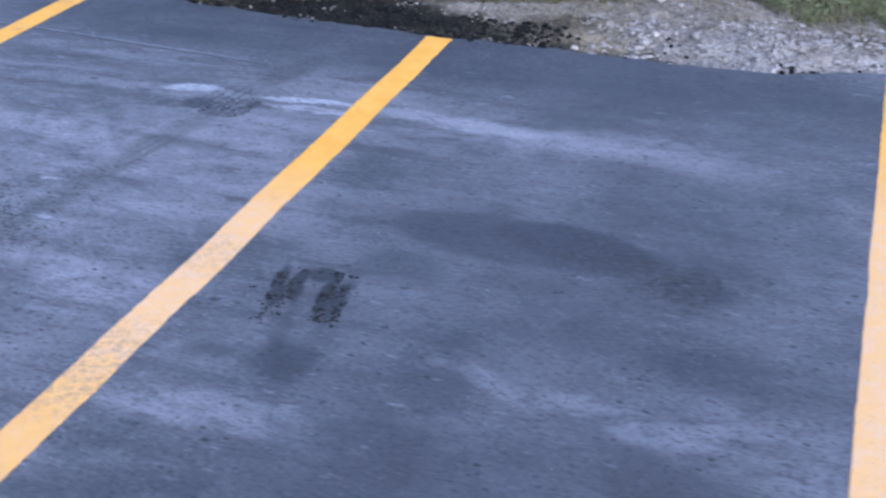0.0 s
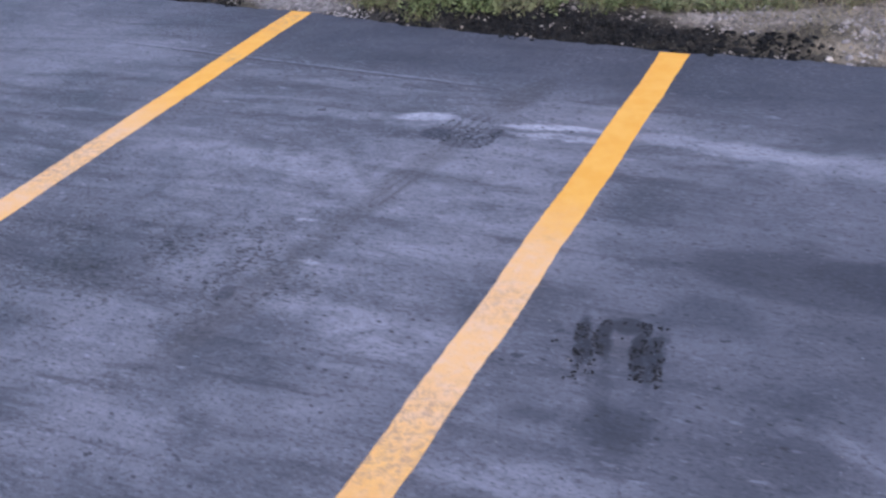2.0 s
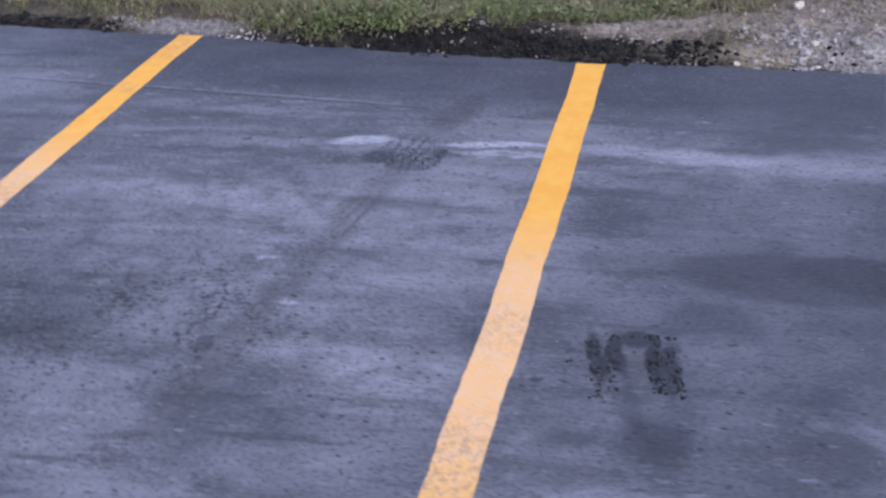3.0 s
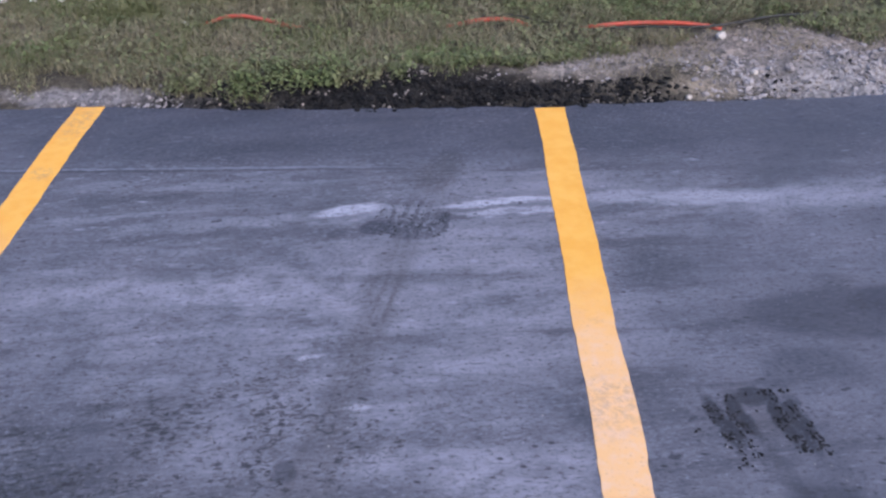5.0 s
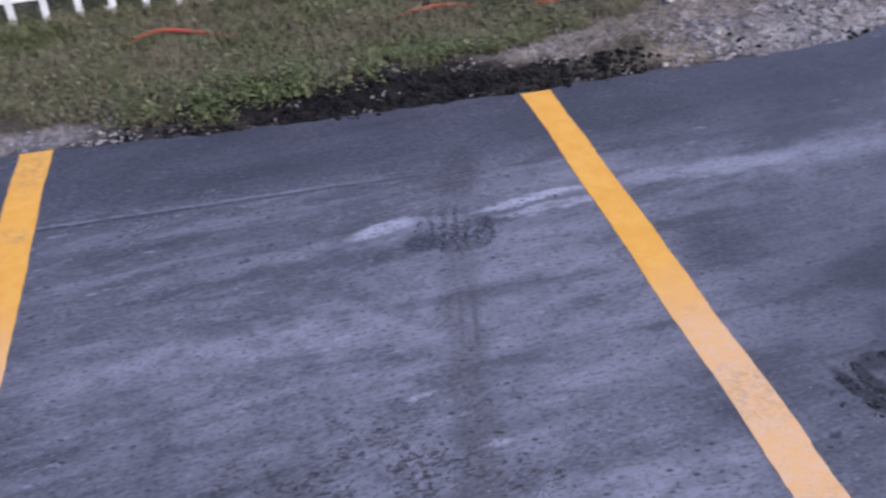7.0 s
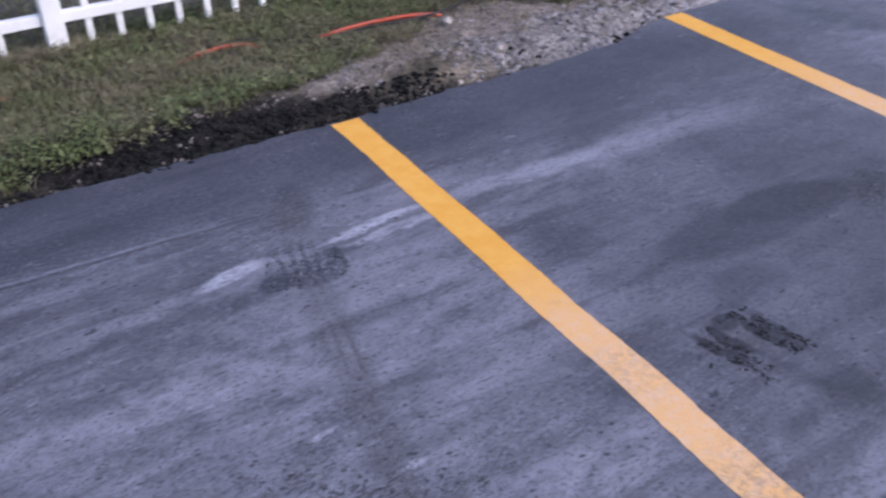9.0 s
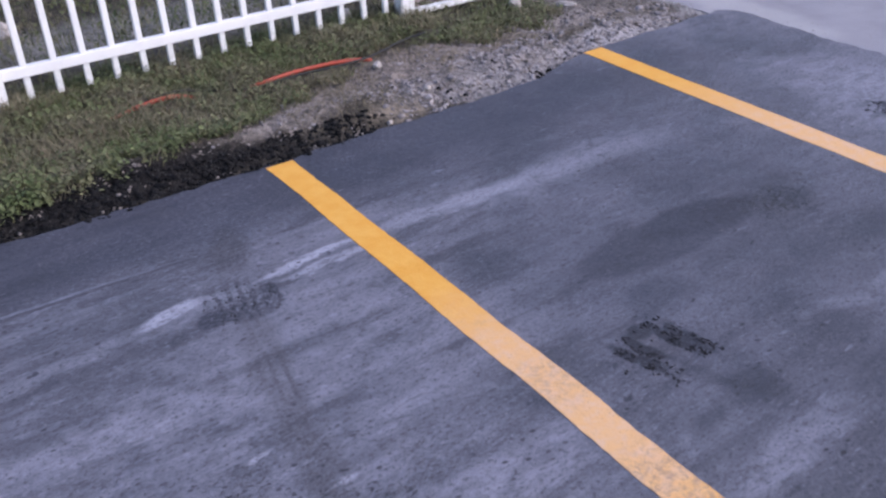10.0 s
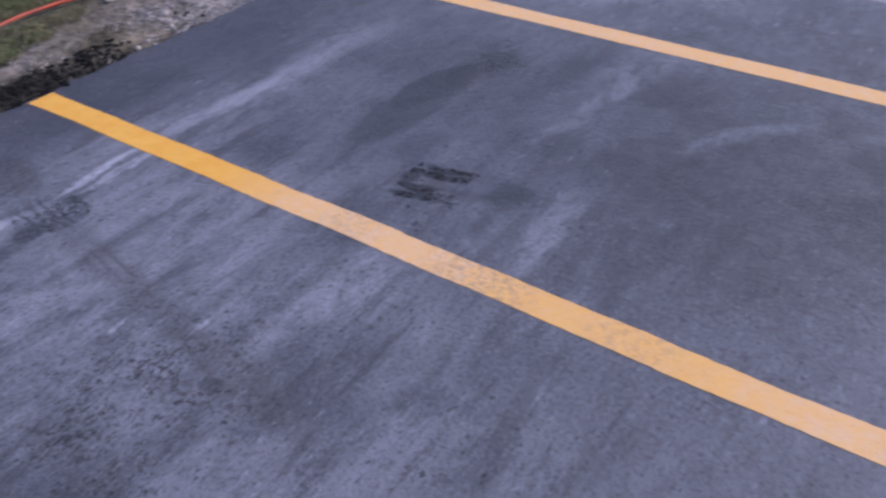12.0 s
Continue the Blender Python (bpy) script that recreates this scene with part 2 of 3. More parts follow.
    c = m.mix(m.math("MULTIPLY", m.ramp(dash, 0.40, 0.27), 0.50), c, (0.036, 0.036, 0.040))
    # aggregate: sand, chips and pale flecks
    sand = m.noise(m.mapped(p, (0, 0, 0), 5, (1.0, 0.6, 1.0)), 62, 4, 0.7)
    c = m.mix(m.math("MULTIPLY", m.math("MULTIPLY", m.ramp(sand, 0.52, 0.72), 0.60), tufty), c, (0.25, 0.252, 0.272))
    c = m.mix(m.math("MULTIPLY", m.ramp(sand, 0.48, 0.32), 0.68), c, (0.042, 0.042, 0.047))
    c = m.mix(m.math("MULTIPLY", m.ramp(grain, 0.60, 0.80), 0.30), c, (0.34, 0.34, 0.36))
    c = m.mix(m.math("MULTIPLY", m.ramp(grain, 0.44, 0.28), 0.45), c, (0.035, 0.035, 0.039))
    chips = m.cells(m.mapped(p, (0, 0, 0), 12, (1.0, 0.6, 1.0)), 30)
    c = m.mix(m.math("MULTIPLY", m.ramp(chips, 0.12, 0.05), m.ramp(m.noise(p, 5, 4, 0.65), 0.54, 0.72)), c, (0.31, 0.31, 0.325))
    holes = m.cells(m.mapped(p, (3, 1, 0), -8, (1.0, 0.55, 1.0)), 19)
    c = m.mix(m.math("MULTIPLY", m.math("MULTIPLY", m.ramp(holes, 0.20, 0.09), m.ramp(m.noise(p, 3.3, 2), 0.44, 0.60)), 0.8), c, (0.032, 0.032, 0.036))
    flecks = m.cells(m.mapped(p, (5, 2, 0), 3, (0.45, 1.0, 1.0)), 42)
    c = m.mix(m.math("MULTIPLY", m.math("MULTIPLY", m.ramp(flecks, 0.19, 0.08), m.ramp(m.noise(p, 6, 4, 0.65), 0.52, 0.66)), 0.5), c, (0.31, 0.31, 0.33))
    c = m.gamma(c, 1.32)
    c = m.mix(1.0, c, (1.48, 1.495, 1.69), "MULTIPLY")
    m.bump(m.math("ADD", m.math("MULTIPLY", grain, 0.6), m.math("ADD", m.math("MULTIPLY", m.noise(p, 45, 3), 0.7), m.math("MULTIPLY", pitted, -0.5))), 0.55, 0.006)
    return m.done(c, m.ramp(cloud, 0.3, 0.7, 0.56, 0.76))


def road_material():
    m = Nodes("old_grey_road", 0.9)
    p = m.place
    c = m.mix(m.ramp(m.noise(p, 1.3, 5, 0.6), 0.35, 0.65), (0.22, 0.216, 0.24), (0.30, 0.295, 0.322))
    g = m.noise(p, 140, 3, 0.7)
    c = m.mix(m.math("MULTIPLY", m.ramp(g, 0.42, 0.28), 0.5), c, (0.12, 0.12, 0.12))
    c = m.mix(m.math("MULTIPLY", m.ramp(g, 0.6, 0.8), 0.5), c, (0.5, 0.5, 0.5))
    soft = m.shaky(0.2, 5)
    c = m.mix(m.math("MULTIPLY", m.blot(soft, 1.303, 3.852, 0.209, 0.696, -2, 0.3, 1.0), 0.5), c, (0.46, 0.45, 0.45))
    m.bump(g, 0.5, 0.005)
    return m.done(c)


def paint_material():
    m = Nodes("worn_yellow_paint", 0.62)
    p = m.place
    grain = m.noise(p, 150, 3, 0.7)
    blur = m.noise(p, 14, 4, 0.6)
    c = m.mix(m.ramp(blur, 0.35, 0.7), (0.73, 0.355, 0.050), (0.76, 0.405, 0.075))
    soft = m.shaky(0.16, 7)
    pale = None
    for x, y, rx, ry, k in ((-1.364, 2.054, 0.288, 0.708, 0.95), (-1.354, 0.597, 0.306, 0.587, 0.85), (-1.358, 1.171, 0.398, 1.731, 0.5), (-3.089, 2.376, 0.293, 0.656, 0.85), (0.285, 2.383, 0.457, 1.17, 0.9), (0.279, 1.248, 0.48, 1.59, 0.8)):
        b = m.math("MULTIPLY", m.blot(soft, x, y, rx, ry, 0, 0.3, 1.0), k)
        pale = b if pale is None else m.math("MAXIMUM", pale, b)
    c = m.mix(pale, c, m.mix(m.ramp(m.noise(p, 22, 4, 0.65), 0.4, 0.65), (0.72, 0.43, 0.20), (0.68, 0.45, 0.28)))
    # scuffs of grey rubber, where the paint is thin
    dirt = None
    for x, y, rx, ry, k in ((-1.372, 1.689, 0.292, 0.253, 1.0), (-1.365, 2.166, 0.286, 0.168, 0.6), (-1.349, 2.498, 0.038, 0.027, 0.3), (-3.072, 3.294, 0.056, 0.052, 1.0), (-3.072, 3.684, 0.111, 0.217, 0.75), (-1.359, 1.222, 0.298, 0.203, 0.6), (-3.07, 2.42, 0.3, 0.28, 1.0)):
        b = m.math("MULTIPLY", m.blot(soft, x, y, rx, ry, 0, 0.3, 1.0), k)
        dirt = b if dirt is None else m.math("MAXIMUM", dirt, b)
    spots = m.ramp(m.noise(p, 46, 6, 0.78, warp=0.6), 0.42, 0.64)
    c = m.mix(m.math("MULTIPLY", m.math("MULTIPLY", dirt, spots), 0.62), c, (0.24, 0.19, 0.15))
    c = m.mix(m.math("MULTIPLY", m.math("MULTIPLY", m.ramp(grain, 0.40, 0.27), 0.5), m.ramp(pale, 0.0, 1.0, 0.35, 1.0)), c, (0.17, 0.13, 0.10))
    m.bump(m.math("ADD", grain, m.noise(p, 45, 3)), 0.4, 0.004)
    return m.done(c)


def soil_material():
    m = Nodes("verge_soil", 0.95)
    m.put(m.bsdf, "Specular IOR Level", 0.08)
    p = m.place
    n1, n2, g = m.noise(p, 5, 5, 0.65), m.noise(p, 28, 4, 0.65), m.noise(p, 120, 3, 0.7)
    c = m.mix(m.ramp(n1, 0.35, 0.65), (0.046, 0.041, 0.031), (0.105, 0.091, 0.070))
    soft = m.shaky(0.22, 5, 4)
    lime = (0.33, 0.31, 0.31)
    for x, y, rx, ry, turn, k, tint in (
        (-0.227, 4.008, 0.72, 0.236, 3, 0.75, (0.275, 0.250, 0.243)),
        (-0.222, 3.93, 0.424, 0.135, 5, 0.75, lime),
        (0.58, 4.06, 0.66, 0.115, 5, 0.90, (0.43, 0.405, 0.41)),
        (0.766, 4.552, 0.408, 0.655, -3, 0.6, (0.23, 0.205, 0.185)),
        (1.202, 4.311, 0.205, 0.889, -3, 0.8, (0.36, 0.35, 0.35)),
        (-3.15, 3.90, 0.42, 0.085, -3, 0.85, (0.22, 0.205, 0.21)),
        (-4.1, 3.90, 0.65, 0.10, 0, 0.9, (0.018, 0.017, 0.018)),
        (-0.746, 3.88, 0.174, 0.079, -2, 0.7, (0.28, 0.235, 0.185)),
        (-1.091, 4.083, 0.548, 0.161, 16, 0.85, (0.30, 0.262, 0.236)),
        (-0.412, 4.27, 0.628, 0.231, 5, 0.75, (0.315, 0.268, 0.238)),
        (0.417, 4.361, 0.415, 0.224, -3, 0.85, (0.36, 0.315, 0.285)),
        (-1.244, 5.635, 1.293, 0.537, -3, 0.85, (0.26, 0.25, 0.225)),
        # black band below the lawn: crumbs, plus overhang shade put into the colour
        (-1.838, 3.867, 1.071, 0.121, -2, 0.97, (0.009, 0.0085, 0.009)),
        (-2.741, 3.837, 0.455, 0.049, -2, 0.7, (0.035, 0.034, 0.036)),
        (0.011, 3.889, 0.086, 0.047, -2, 0.8, (0.05, 0.05, 0.052)),
    ):
        c = m.mix(m.math("MULTIPLY", m.blot(soft, x, y, rx, ry, turn, 0.4, 1.0), k), c, tint)
    clod = m.cells(m.shaky(0.02, 30), 75, out="Color")
    c = m.mix(m.math("MULTIPLY", m.ramp(clod, 0.35, 0.75), 0.55), c, m.mix(0.75, c, (0.02, 0.019, 0.018)))
    c = m.mix(m.math("MULTIPLY", m.ramp(m.noise(p, 13, 5, 0.7, warp=0.6), 0.50, 0.34), 0.75), c, m.mix(0.62, c, (0.035, 0.032, 0.03)))
    c = m.mix(m.math("MULTIPLY", m.ramp(n2, 0.48, 0.32), 0.6), c, m.mix(0.55, c, (0.02, 0.02, 0.02)))
    c = m.mix(m.math("MULTIPLY", m.ramp(g, 0.55, 0.75), 0.4), c, m.mix(0.5, c, (0.5, 0.48, 0.46)))
    m.bump(m.math("ADD", n2, m.math("MULTIPLY", g, 0.4)), 0.8, 0.015)
    return m.done(c)


def plant_material(name, tones, rough=0.6):
    m = Nodes(name, rough)
    r = m.island()
    patch = m.ramp(m.noise(m.place, 2.6, 3, 0.6), 0.36, 0.64)
    a = m.mix(r, tones[0], tones[1])
    b = m.mix(r, tones[2], tones[3])
    c = m.mix(patch, a, b)
    m.put(m.bsdf, "Specular IOR Level", 0.06)
    return m.done(c)


def stone_material(name, low, high):
    m = Nodes(name, 0.9)
    r = m.math("ADD", m.math("MULTIPLY", m.island(), 0.3), m.math("MULTIPLY", m.ramp(m.noise(m.place, 17, 4, 0.65), 0.36, 0.64), 0.7))
    m.put(m.bsdf, "Specular IOR Level", 0.1)
    c = m.mix(r, low, high)
    c = m.mix(m.math("MULTIPLY", m.ramp(m.noise(m.place, 90, 3, 0.6), 0.5, 0.3), 0.5), c, m.mix(0.6, c, (0.03, 0.03, 0.03)))
    m.bump(m.noise(m.place, 160, 3), 0.5, 0.004)
    return m.done(c)


def plain_material(name, base, other, scale, rough, relief=0.2):
    m = Nodes(name, rough)
    n = m.noise(m.place, scale, 5, 0.6)
    c = m.mix(m.ramp(n, 0.35, 0.7), base, other)
    m.put(m.bsdf, "Specular IOR Level", 0.3 if rough < 0.7 else 0.06)
    m.bump(m.noise(m.place, scale * 9, 3), relief, 0.002)
    return m.done(c)


def vinyl_material():
    m = Nodes("white_vinyl", 0.42)
    p = m.place
    c = m.mix(m.ramp(m.noise(p, 6, 5, 0.6), 0.4, 0.75), (0.80, 0.80, 0.80), (0.72, 0.72, 0.715))
    z = m.tree.nodes.new("ShaderNodeSeparateXYZ")
    m.put(z, 0, p)
    # olive tint in noisy patches, stronger towards the ground
    foot_tint = m.math("MULTIPLY", m.ramp(z.outputs[2], 0.16, 0.03), m.ramp(m.noise(p, 30, 4, 0.65), 0.38, 0.62))
    c = m.mix(m.math("MULTIPLY", foot_tint, 0.6), c, (0.33, 0.33, 0.26))
    m.put(m.bsdf, "Specular IOR Level", 0.45)
    return m.done(c)


ASPHALT, ROAD, PAINT, SOIL, VINYL = asphalt_material(), road_material(), paint_material(), soil_material(), vinyl_material()
BLADE = plant_material("grass_blade", ((0.074, 0.086, 0.035), (0.170, 0.176, 0.088), (0.128, 0.118, 0.072), (0.25, 0.222, 0.152)))
LEAF = plant_material("weed_leaf", ((0.056, 0.078, 0.031), (0.142, 0.172, 0.076), (0.090, 0.097, 0.049), (0.185, 0.187, 0.105)))
STRAW = plant_material("dry_straw", ((0.17, 0.148, 0.095), (0.27, 0.235, 0.165), (0.14, 0.118, 0.075), (0.24, 0.20, 0.135)), 0.8)
LIMESTONE = stone_material("limestone_gravel", (0.165, 0.148, 0.146), (0.36, 0.335, 0.335))
CRUMB = stone_material("asphalt_crumb", (0.004, 0.004, 0.0045), (0.017, 0.017, 0.018))
PALE = stone_material("pale_rock", (0.33, 0.30, 0.275), (0.46, 0.42, 0.385))
RUBBER = plain_material("rubber_mark", (0.018, 0.018, 0.020), (0.040, 0.040, 0.044), 60, 0.85, 0.5)
SCUFF = plain_material("grey_scuff", (0.020, 0.020, 0.022), (0.055, 0.055, 0.060), 60, 0.85, 0.5)
ORANGE = plain_material("orange_plastic", (0.43, 0.075, 0.042), (0.33, 0.075, 0.05), 25, 0.45)
BLACK = plain_material("black_plastic", (0.018, 0.018, 0.020), (0.035, 0.034, 0.034), 25, 0.5)


# ---- mesh helpers ----
def part(name, bm, material, parent=None, label=""):
    """Links a bmesh as one mesh object, under parent where one is given."""
    mesh = bpy.data.meshes.new(name)
    bm.to_mesh(mesh)
    bm.free()
    mesh.materials.append(material)
    ob = new(name, mesh)
    if parent is not None:
        ob.parent = parent
    return tagged(ob, label)


def sheet_mesh(name, verts, faces, material, smooth=False):
    """A mesh of equal faces, from arrays."""
    verts, faces = np.asarray(verts, np.float32), np.asarray(faces, np.int32)
    mesh = bpy.data.meshes.new(name)
    count, sides = faces.shape
    mesh.vertices.add(len(verts))
    mesh.vertices.foreach_set("co", verts.ravel())
    mesh.loops.add(count * sides)
    mesh.loops.foreach_set("vertex_index", faces.ravel())
    mesh.polygons.add(count)
    mesh.polygons.foreach_set("loop_start", np.arange(0, count * sides, sides, dtype=np.int32))
    mesh.polygons.foreach_set("use_smooth", np.full(count, smooth))
    mesh.update(calc_edges=True)
    mesh.validate()
    mesh.materials.append(material)
    return new(name, mesh)


def box(bm, x0, y0, z0, x1, y1, z1, bevel=0.0):
    made = bmesh.ops.create_cube(bm, size=1)["verts"]
    for v in made:
        v.co = ((x0 + x1) / 2 + v.co.x * (x1 - x0), (y0 + y1) / 2 + v.co.y * (y1 - y0), (z0 + z1) / 2 + v.co.z * (z1 - z0))
    if bevel:
        edges = list({e for v in made for e in v.link_edges})
        bmesh.ops.bevel(bm, geom=edges, offset=bevel, segments=2, affect="EDGES")


def fbm(x, y, scale, seed=0.0):
    return noise.fractal(Vector((x * scale, y * scale, seed)), 1.0, 2.0, 4)


def slope(x, knots):
    return float(np.interp(x, [k[0] for k in knots], [k[1] for k in knots]))


# ---- ground, road, parking lot, verge ----
EDGE = ((-30, 3.83), (-4.0, 3.825), (-3.5, 3.812), (-3.1, 3.826), (-2.63, 3.787), (-2.2, 3.77), (-1.8, 3.763), (-1.37, 3.757), (-1.05, 3.78), (-0.75, 3.79), (-0.34, 3.795), (-0.1, 3.82), (0.2, 3.925), (0.33, 3.95), (0.84, 3.962), (1.14, 3.975))


def edge_y(x):
    return slope(x, EDGE) + 0.022 * fbm(x, 0, 3.5, 3.0) + 0.010 * fbm(x, 0, 18, 5.0)


def ground():
    bm = bmesh.new()
    bmesh.ops.create_grid(bm, x_segments=40, y_segments=40, size=300)
    for v in bm.verts:
        v.co.z = -0.09
    tagged(part("ground", bm, SOIL), "bare soil and thin grass around the lot", "ground", kind="structure")


def parking_lot():
    """Asphalt slab with ragged edges on the lawn side and the road side."""
    rim = [(-30.0, -30.0), (1.215, -30.0)]
    for y in np.arange(-4, 3.93, 0.03):
        rim.append((1.215 + 0.03 * fbm(0, y, 2.5, 8.0) + 0.015 * fbm(0, y, 14, 9.0), float(y)))
    for x in np.arange(1.17, -6.0, -0.025):
        rim.append((float(x), edge_y(float(x))))
    rim.append((-30.0, EDGE[0][1]))
    bm = bmesh.new()
    face = bm.faces.new([bm.verts.new((x, y, 0.0)) for x, y in rim])
    down = bmesh.ops.extrude_face_region(bm, geom=[face])
    for v in [g for g in down["geom"] if isinstance(g, bmesh.types.BMVert)]:
        v.co.z = -0.08
    bmesh.ops.recalc_face_normals(bm, faces=bm.faces)
    bmesh.ops.triangulate(bm, faces=bm.faces)
    tagged(part("parking_lot", bm, ASPHALT), "dark grey asphalt parking lot, dusty, scuffed and stained", "asphalt", kind="structure")


def road():
    bm = bmesh.new()
    box(bm, 1.14, -30, -0.085, 9.0, 30, -0.022)
    tagged(part("road", bm, ROAD), "old light grey road surface beside the darker asphalt lot", "road", kind="structure")


def verge_z(x, y):
    rise = min(1.0, max(0.0, (y - slope(x, EDGE)) / 0.25))
    z = -0.018 + 0.045 * rise * rise * (3 - 2 * rise)
    bank = max(0.0, 1.0 - abs(x + 1.91) / 1.14) ** 0.5
    z += 0.035 * bank * math.exp(-(((y - slope(x, EDGE)) - 0.21) / 0.115) ** 2)
    z += 0.016 * fbm(x, y, 2.2, 1.0) + 0.013 * fbm(x, y, 9, 2.0) + 0.010 * fbm(x, y, 24, 4.0)
    dip = min(1.0, max(0.0, (x + 0.17) / 0.23)) * min(1.0, max(0.0, (y - 4.34) / 0.34))
    z -= 0.035 * dip
    fall = min(1.0, max(0.0, (x - 0.58) / 0.65))
    return z * (1 - fall) - 0.03 * fall


def verge():
    xs, ys = np.arange(-5.2, 1.8, 0.0165), np.concatenate((np.arange(3.60, 5.0, 0.014), np.arange(5.0, 8.6, 0.05)))
    verts = [(x, y, verge_z(float(x), float(y)) if y > slope(x, EDGE) - 0.03 else -0.05) for y in ys for x in xs]
    n = len(xs)
    faces = [(j * n + i, j * n + i + 1, (j + 1) * n + i + 1, (j + 1) * n + i) for j in range(len(ys) - 1) for i in range(n - 1)]
    ob = sheet_mesh("verge", verts, faces, SOIL, True)
    tagged(ob, "uneven soil verge with pale gravel and black crumbs", "soil", kind="structure")


ground(), road(), parking_lot(), verge()


# ---- parking lines ----
def parking_line(knots, tip, width, seed, label):
    """A hand-painted stripe, thicker than the dusty film and with wavering edges."""
    bm = bmesh.new()
    rows = []
    for i, y in enumerate(np.arange(tip, -1.3, -0.02)):
        y = float(y)
        x = slope(y, knots)
        a = x - width / 2 + 0.006 * fbm(y, 0, 3.0, seed) + 0.0025 * fbm(y, 0, 30, seed + 1)
        b = x + width / 2 + 0.006 * fbm(y, 0, 3.0, seed + 2) + 0.0025 * fbm(y, 0, 30, seed + 3)
        skew = 0.010 if i == 0 else 0.0
        rows.append([bm.verts.new(c) for c in ((a - 0.001, y, 0.0005), (a, y - skew, 0.0016), (b, y, 0.0016), (b + 0.001, y, 0.0005))])
    for r, s in zip(rows, rows[1:]):
        for k in range(3):
            bm.faces.new((r[k], s[k], s[k + 1], r[k + 1]))
    bm.faces.new(rows[0])
    bmesh.ops.recalc_face_normals(bm, faces=bm.faces)
    tagged(part("parking_line", bm, PAINT), label, "road marking", "parking lines")


parking_line(((-1.3, -3.070), (2.5, -3.072), (2.9, -3.070), (3.1, -3.076), (3.82, -3.078)), 3.822, 0.106, 10.0, "yellow painted parking stripe, dusty towards its near end")
parking_line(((-1.3, -1.366), (0.6, -1.367), (1.1, -1.370), (1.6, -1.362), (2.0, -1.362), (2.8, -1.363), (3.4, -1.366), (3.75, -1.371)), 3.75, 0.105, 20.0, "yellow painted parking stripe with worn, scuffed middle")
parking_line(((-1.3, 0.298), (2.1, 0.300), (3.94, 0.301)), 3.94, 0.108, 30.0, "yellow painted parking stripe beside the grey road")


# ---- tyre marks ----
def tyre_mark(bands, x, y, turn, length, material, label, seed, keep=0.8, wide=0.0032, tall=0.006, pitch=0.03):
    """Crumbs of rubber left by tread blocks: bands of small slanted blocks."""
    rng = random.Random(seed)
    base_at = new("tyre_mark")
    m = pose(x, y, 0, 0, 0, turn)
    for centre, half, start, stop in bands:
        bm = bmesh.new()
        v = start * length
        while v < stop * length:
            if v % pitch < 0.28 * pitch:
                v += 0.004
                continue
            for u in np.arange(centre - half, centre + half, 0.0065):
                if rng.random() > keep or fbm(float(u), v, 22, seed * 3.0) < -0.12:
                    continue
                w, h = wide * rng.uniform(0.5, 1.2), tall * rng.uniform(0.4, 1.3)
                cx, cy = float(u) + rng.uniform(-0.004, 0.004), v + rng.uniform(-0.005, 0.005)
                slant = rng.uniform(-0.3, 0.5)
                base = [bm.verts.new(m @ Vector((cx + a * w + slant * b * h + rng.uniform(-0.0015, 0.0015), cy + b * h + rng.uniform(-0.002, 0.002), 0.0004))) for a, b in ((-1, -1), (1, -1), (1, 1), (-1, 1))]
                top = [bm.verts.new((p.co.x * 0.8 + (base[0].co.x + base[2].co.x) * 0.1, p.co.y * 0.8 + (base[0].co.y + base[2].co.y) * 0.1, 0.0011)) for p in base]
                bm.faces.new(top)
                for k in range(4):
                    bm.faces.new((base[k], base[(k + 1) % 4], top[(k + 1) % 4], top[k]))
            v += 0.0075
        tagged(part("tread_band", bm, material, base_at), kind="stuff")
    tagged(base_at, label, "tyre mark", "tyre marks")


tyre_mark(((-0.088, 0.016, -0.05, 0.95), (-0.046, 0.014, 0.08, 1.05), (0.004, 0.009, 0.72, 1.05), (0.049, 0.014, 0.05, 1.04), (0.094, 0.016, -0.02, 1.0), (-0.150, 0.010, 0.52, 0.62)), -1.02, 2.0, 10, 0.2, RUBBER, "black tyre print on dusty asphalt between two stripes", 1, 0.70, 0.0036, 0.0044, 0.030)
tyre_mark(((-0.099, 0.004, 0.1, 0.8), (-0.066, 0.004, 0.0, 0.95), (-0.033, 0.005, 0.0, 1.0), (0.0, 0.004, 0.05, 0.95), (0.033, 0.005, 0.0, 1.0), (0.066, 0.006, 0.05, 0.95), (0.099, 0.009, 0.1, 0.85)), -1.868, 2.88, -11, 0.2, SCUFF, "grey tyre scuff across a pale smear on the asphalt", 2, 0.40, 0.0020, 0.0045, 0.024)
tyre_mark(((-0.03, 0.03, 0, 1), (0.035, 0.02, 0.1, 0.9)), 0.755, 2.635, 24.9, 0.15, RUBBER, "small black tyre print beyond the outer stripe", 3, 0.7, 0.0024, 0.0048)


# ---- loose stones ----
ICO = bmesh.new()
bmesh.ops.create_icosphere(ICO, subdivisions=1, radius=1)
ICO.verts.ensure_lookup_table()
ICO_V = np.array([v.co for v in ICO.verts])
ICO_F = np.array([[v.index for v in f.verts] for f in ICO.faces])
ICO.free()


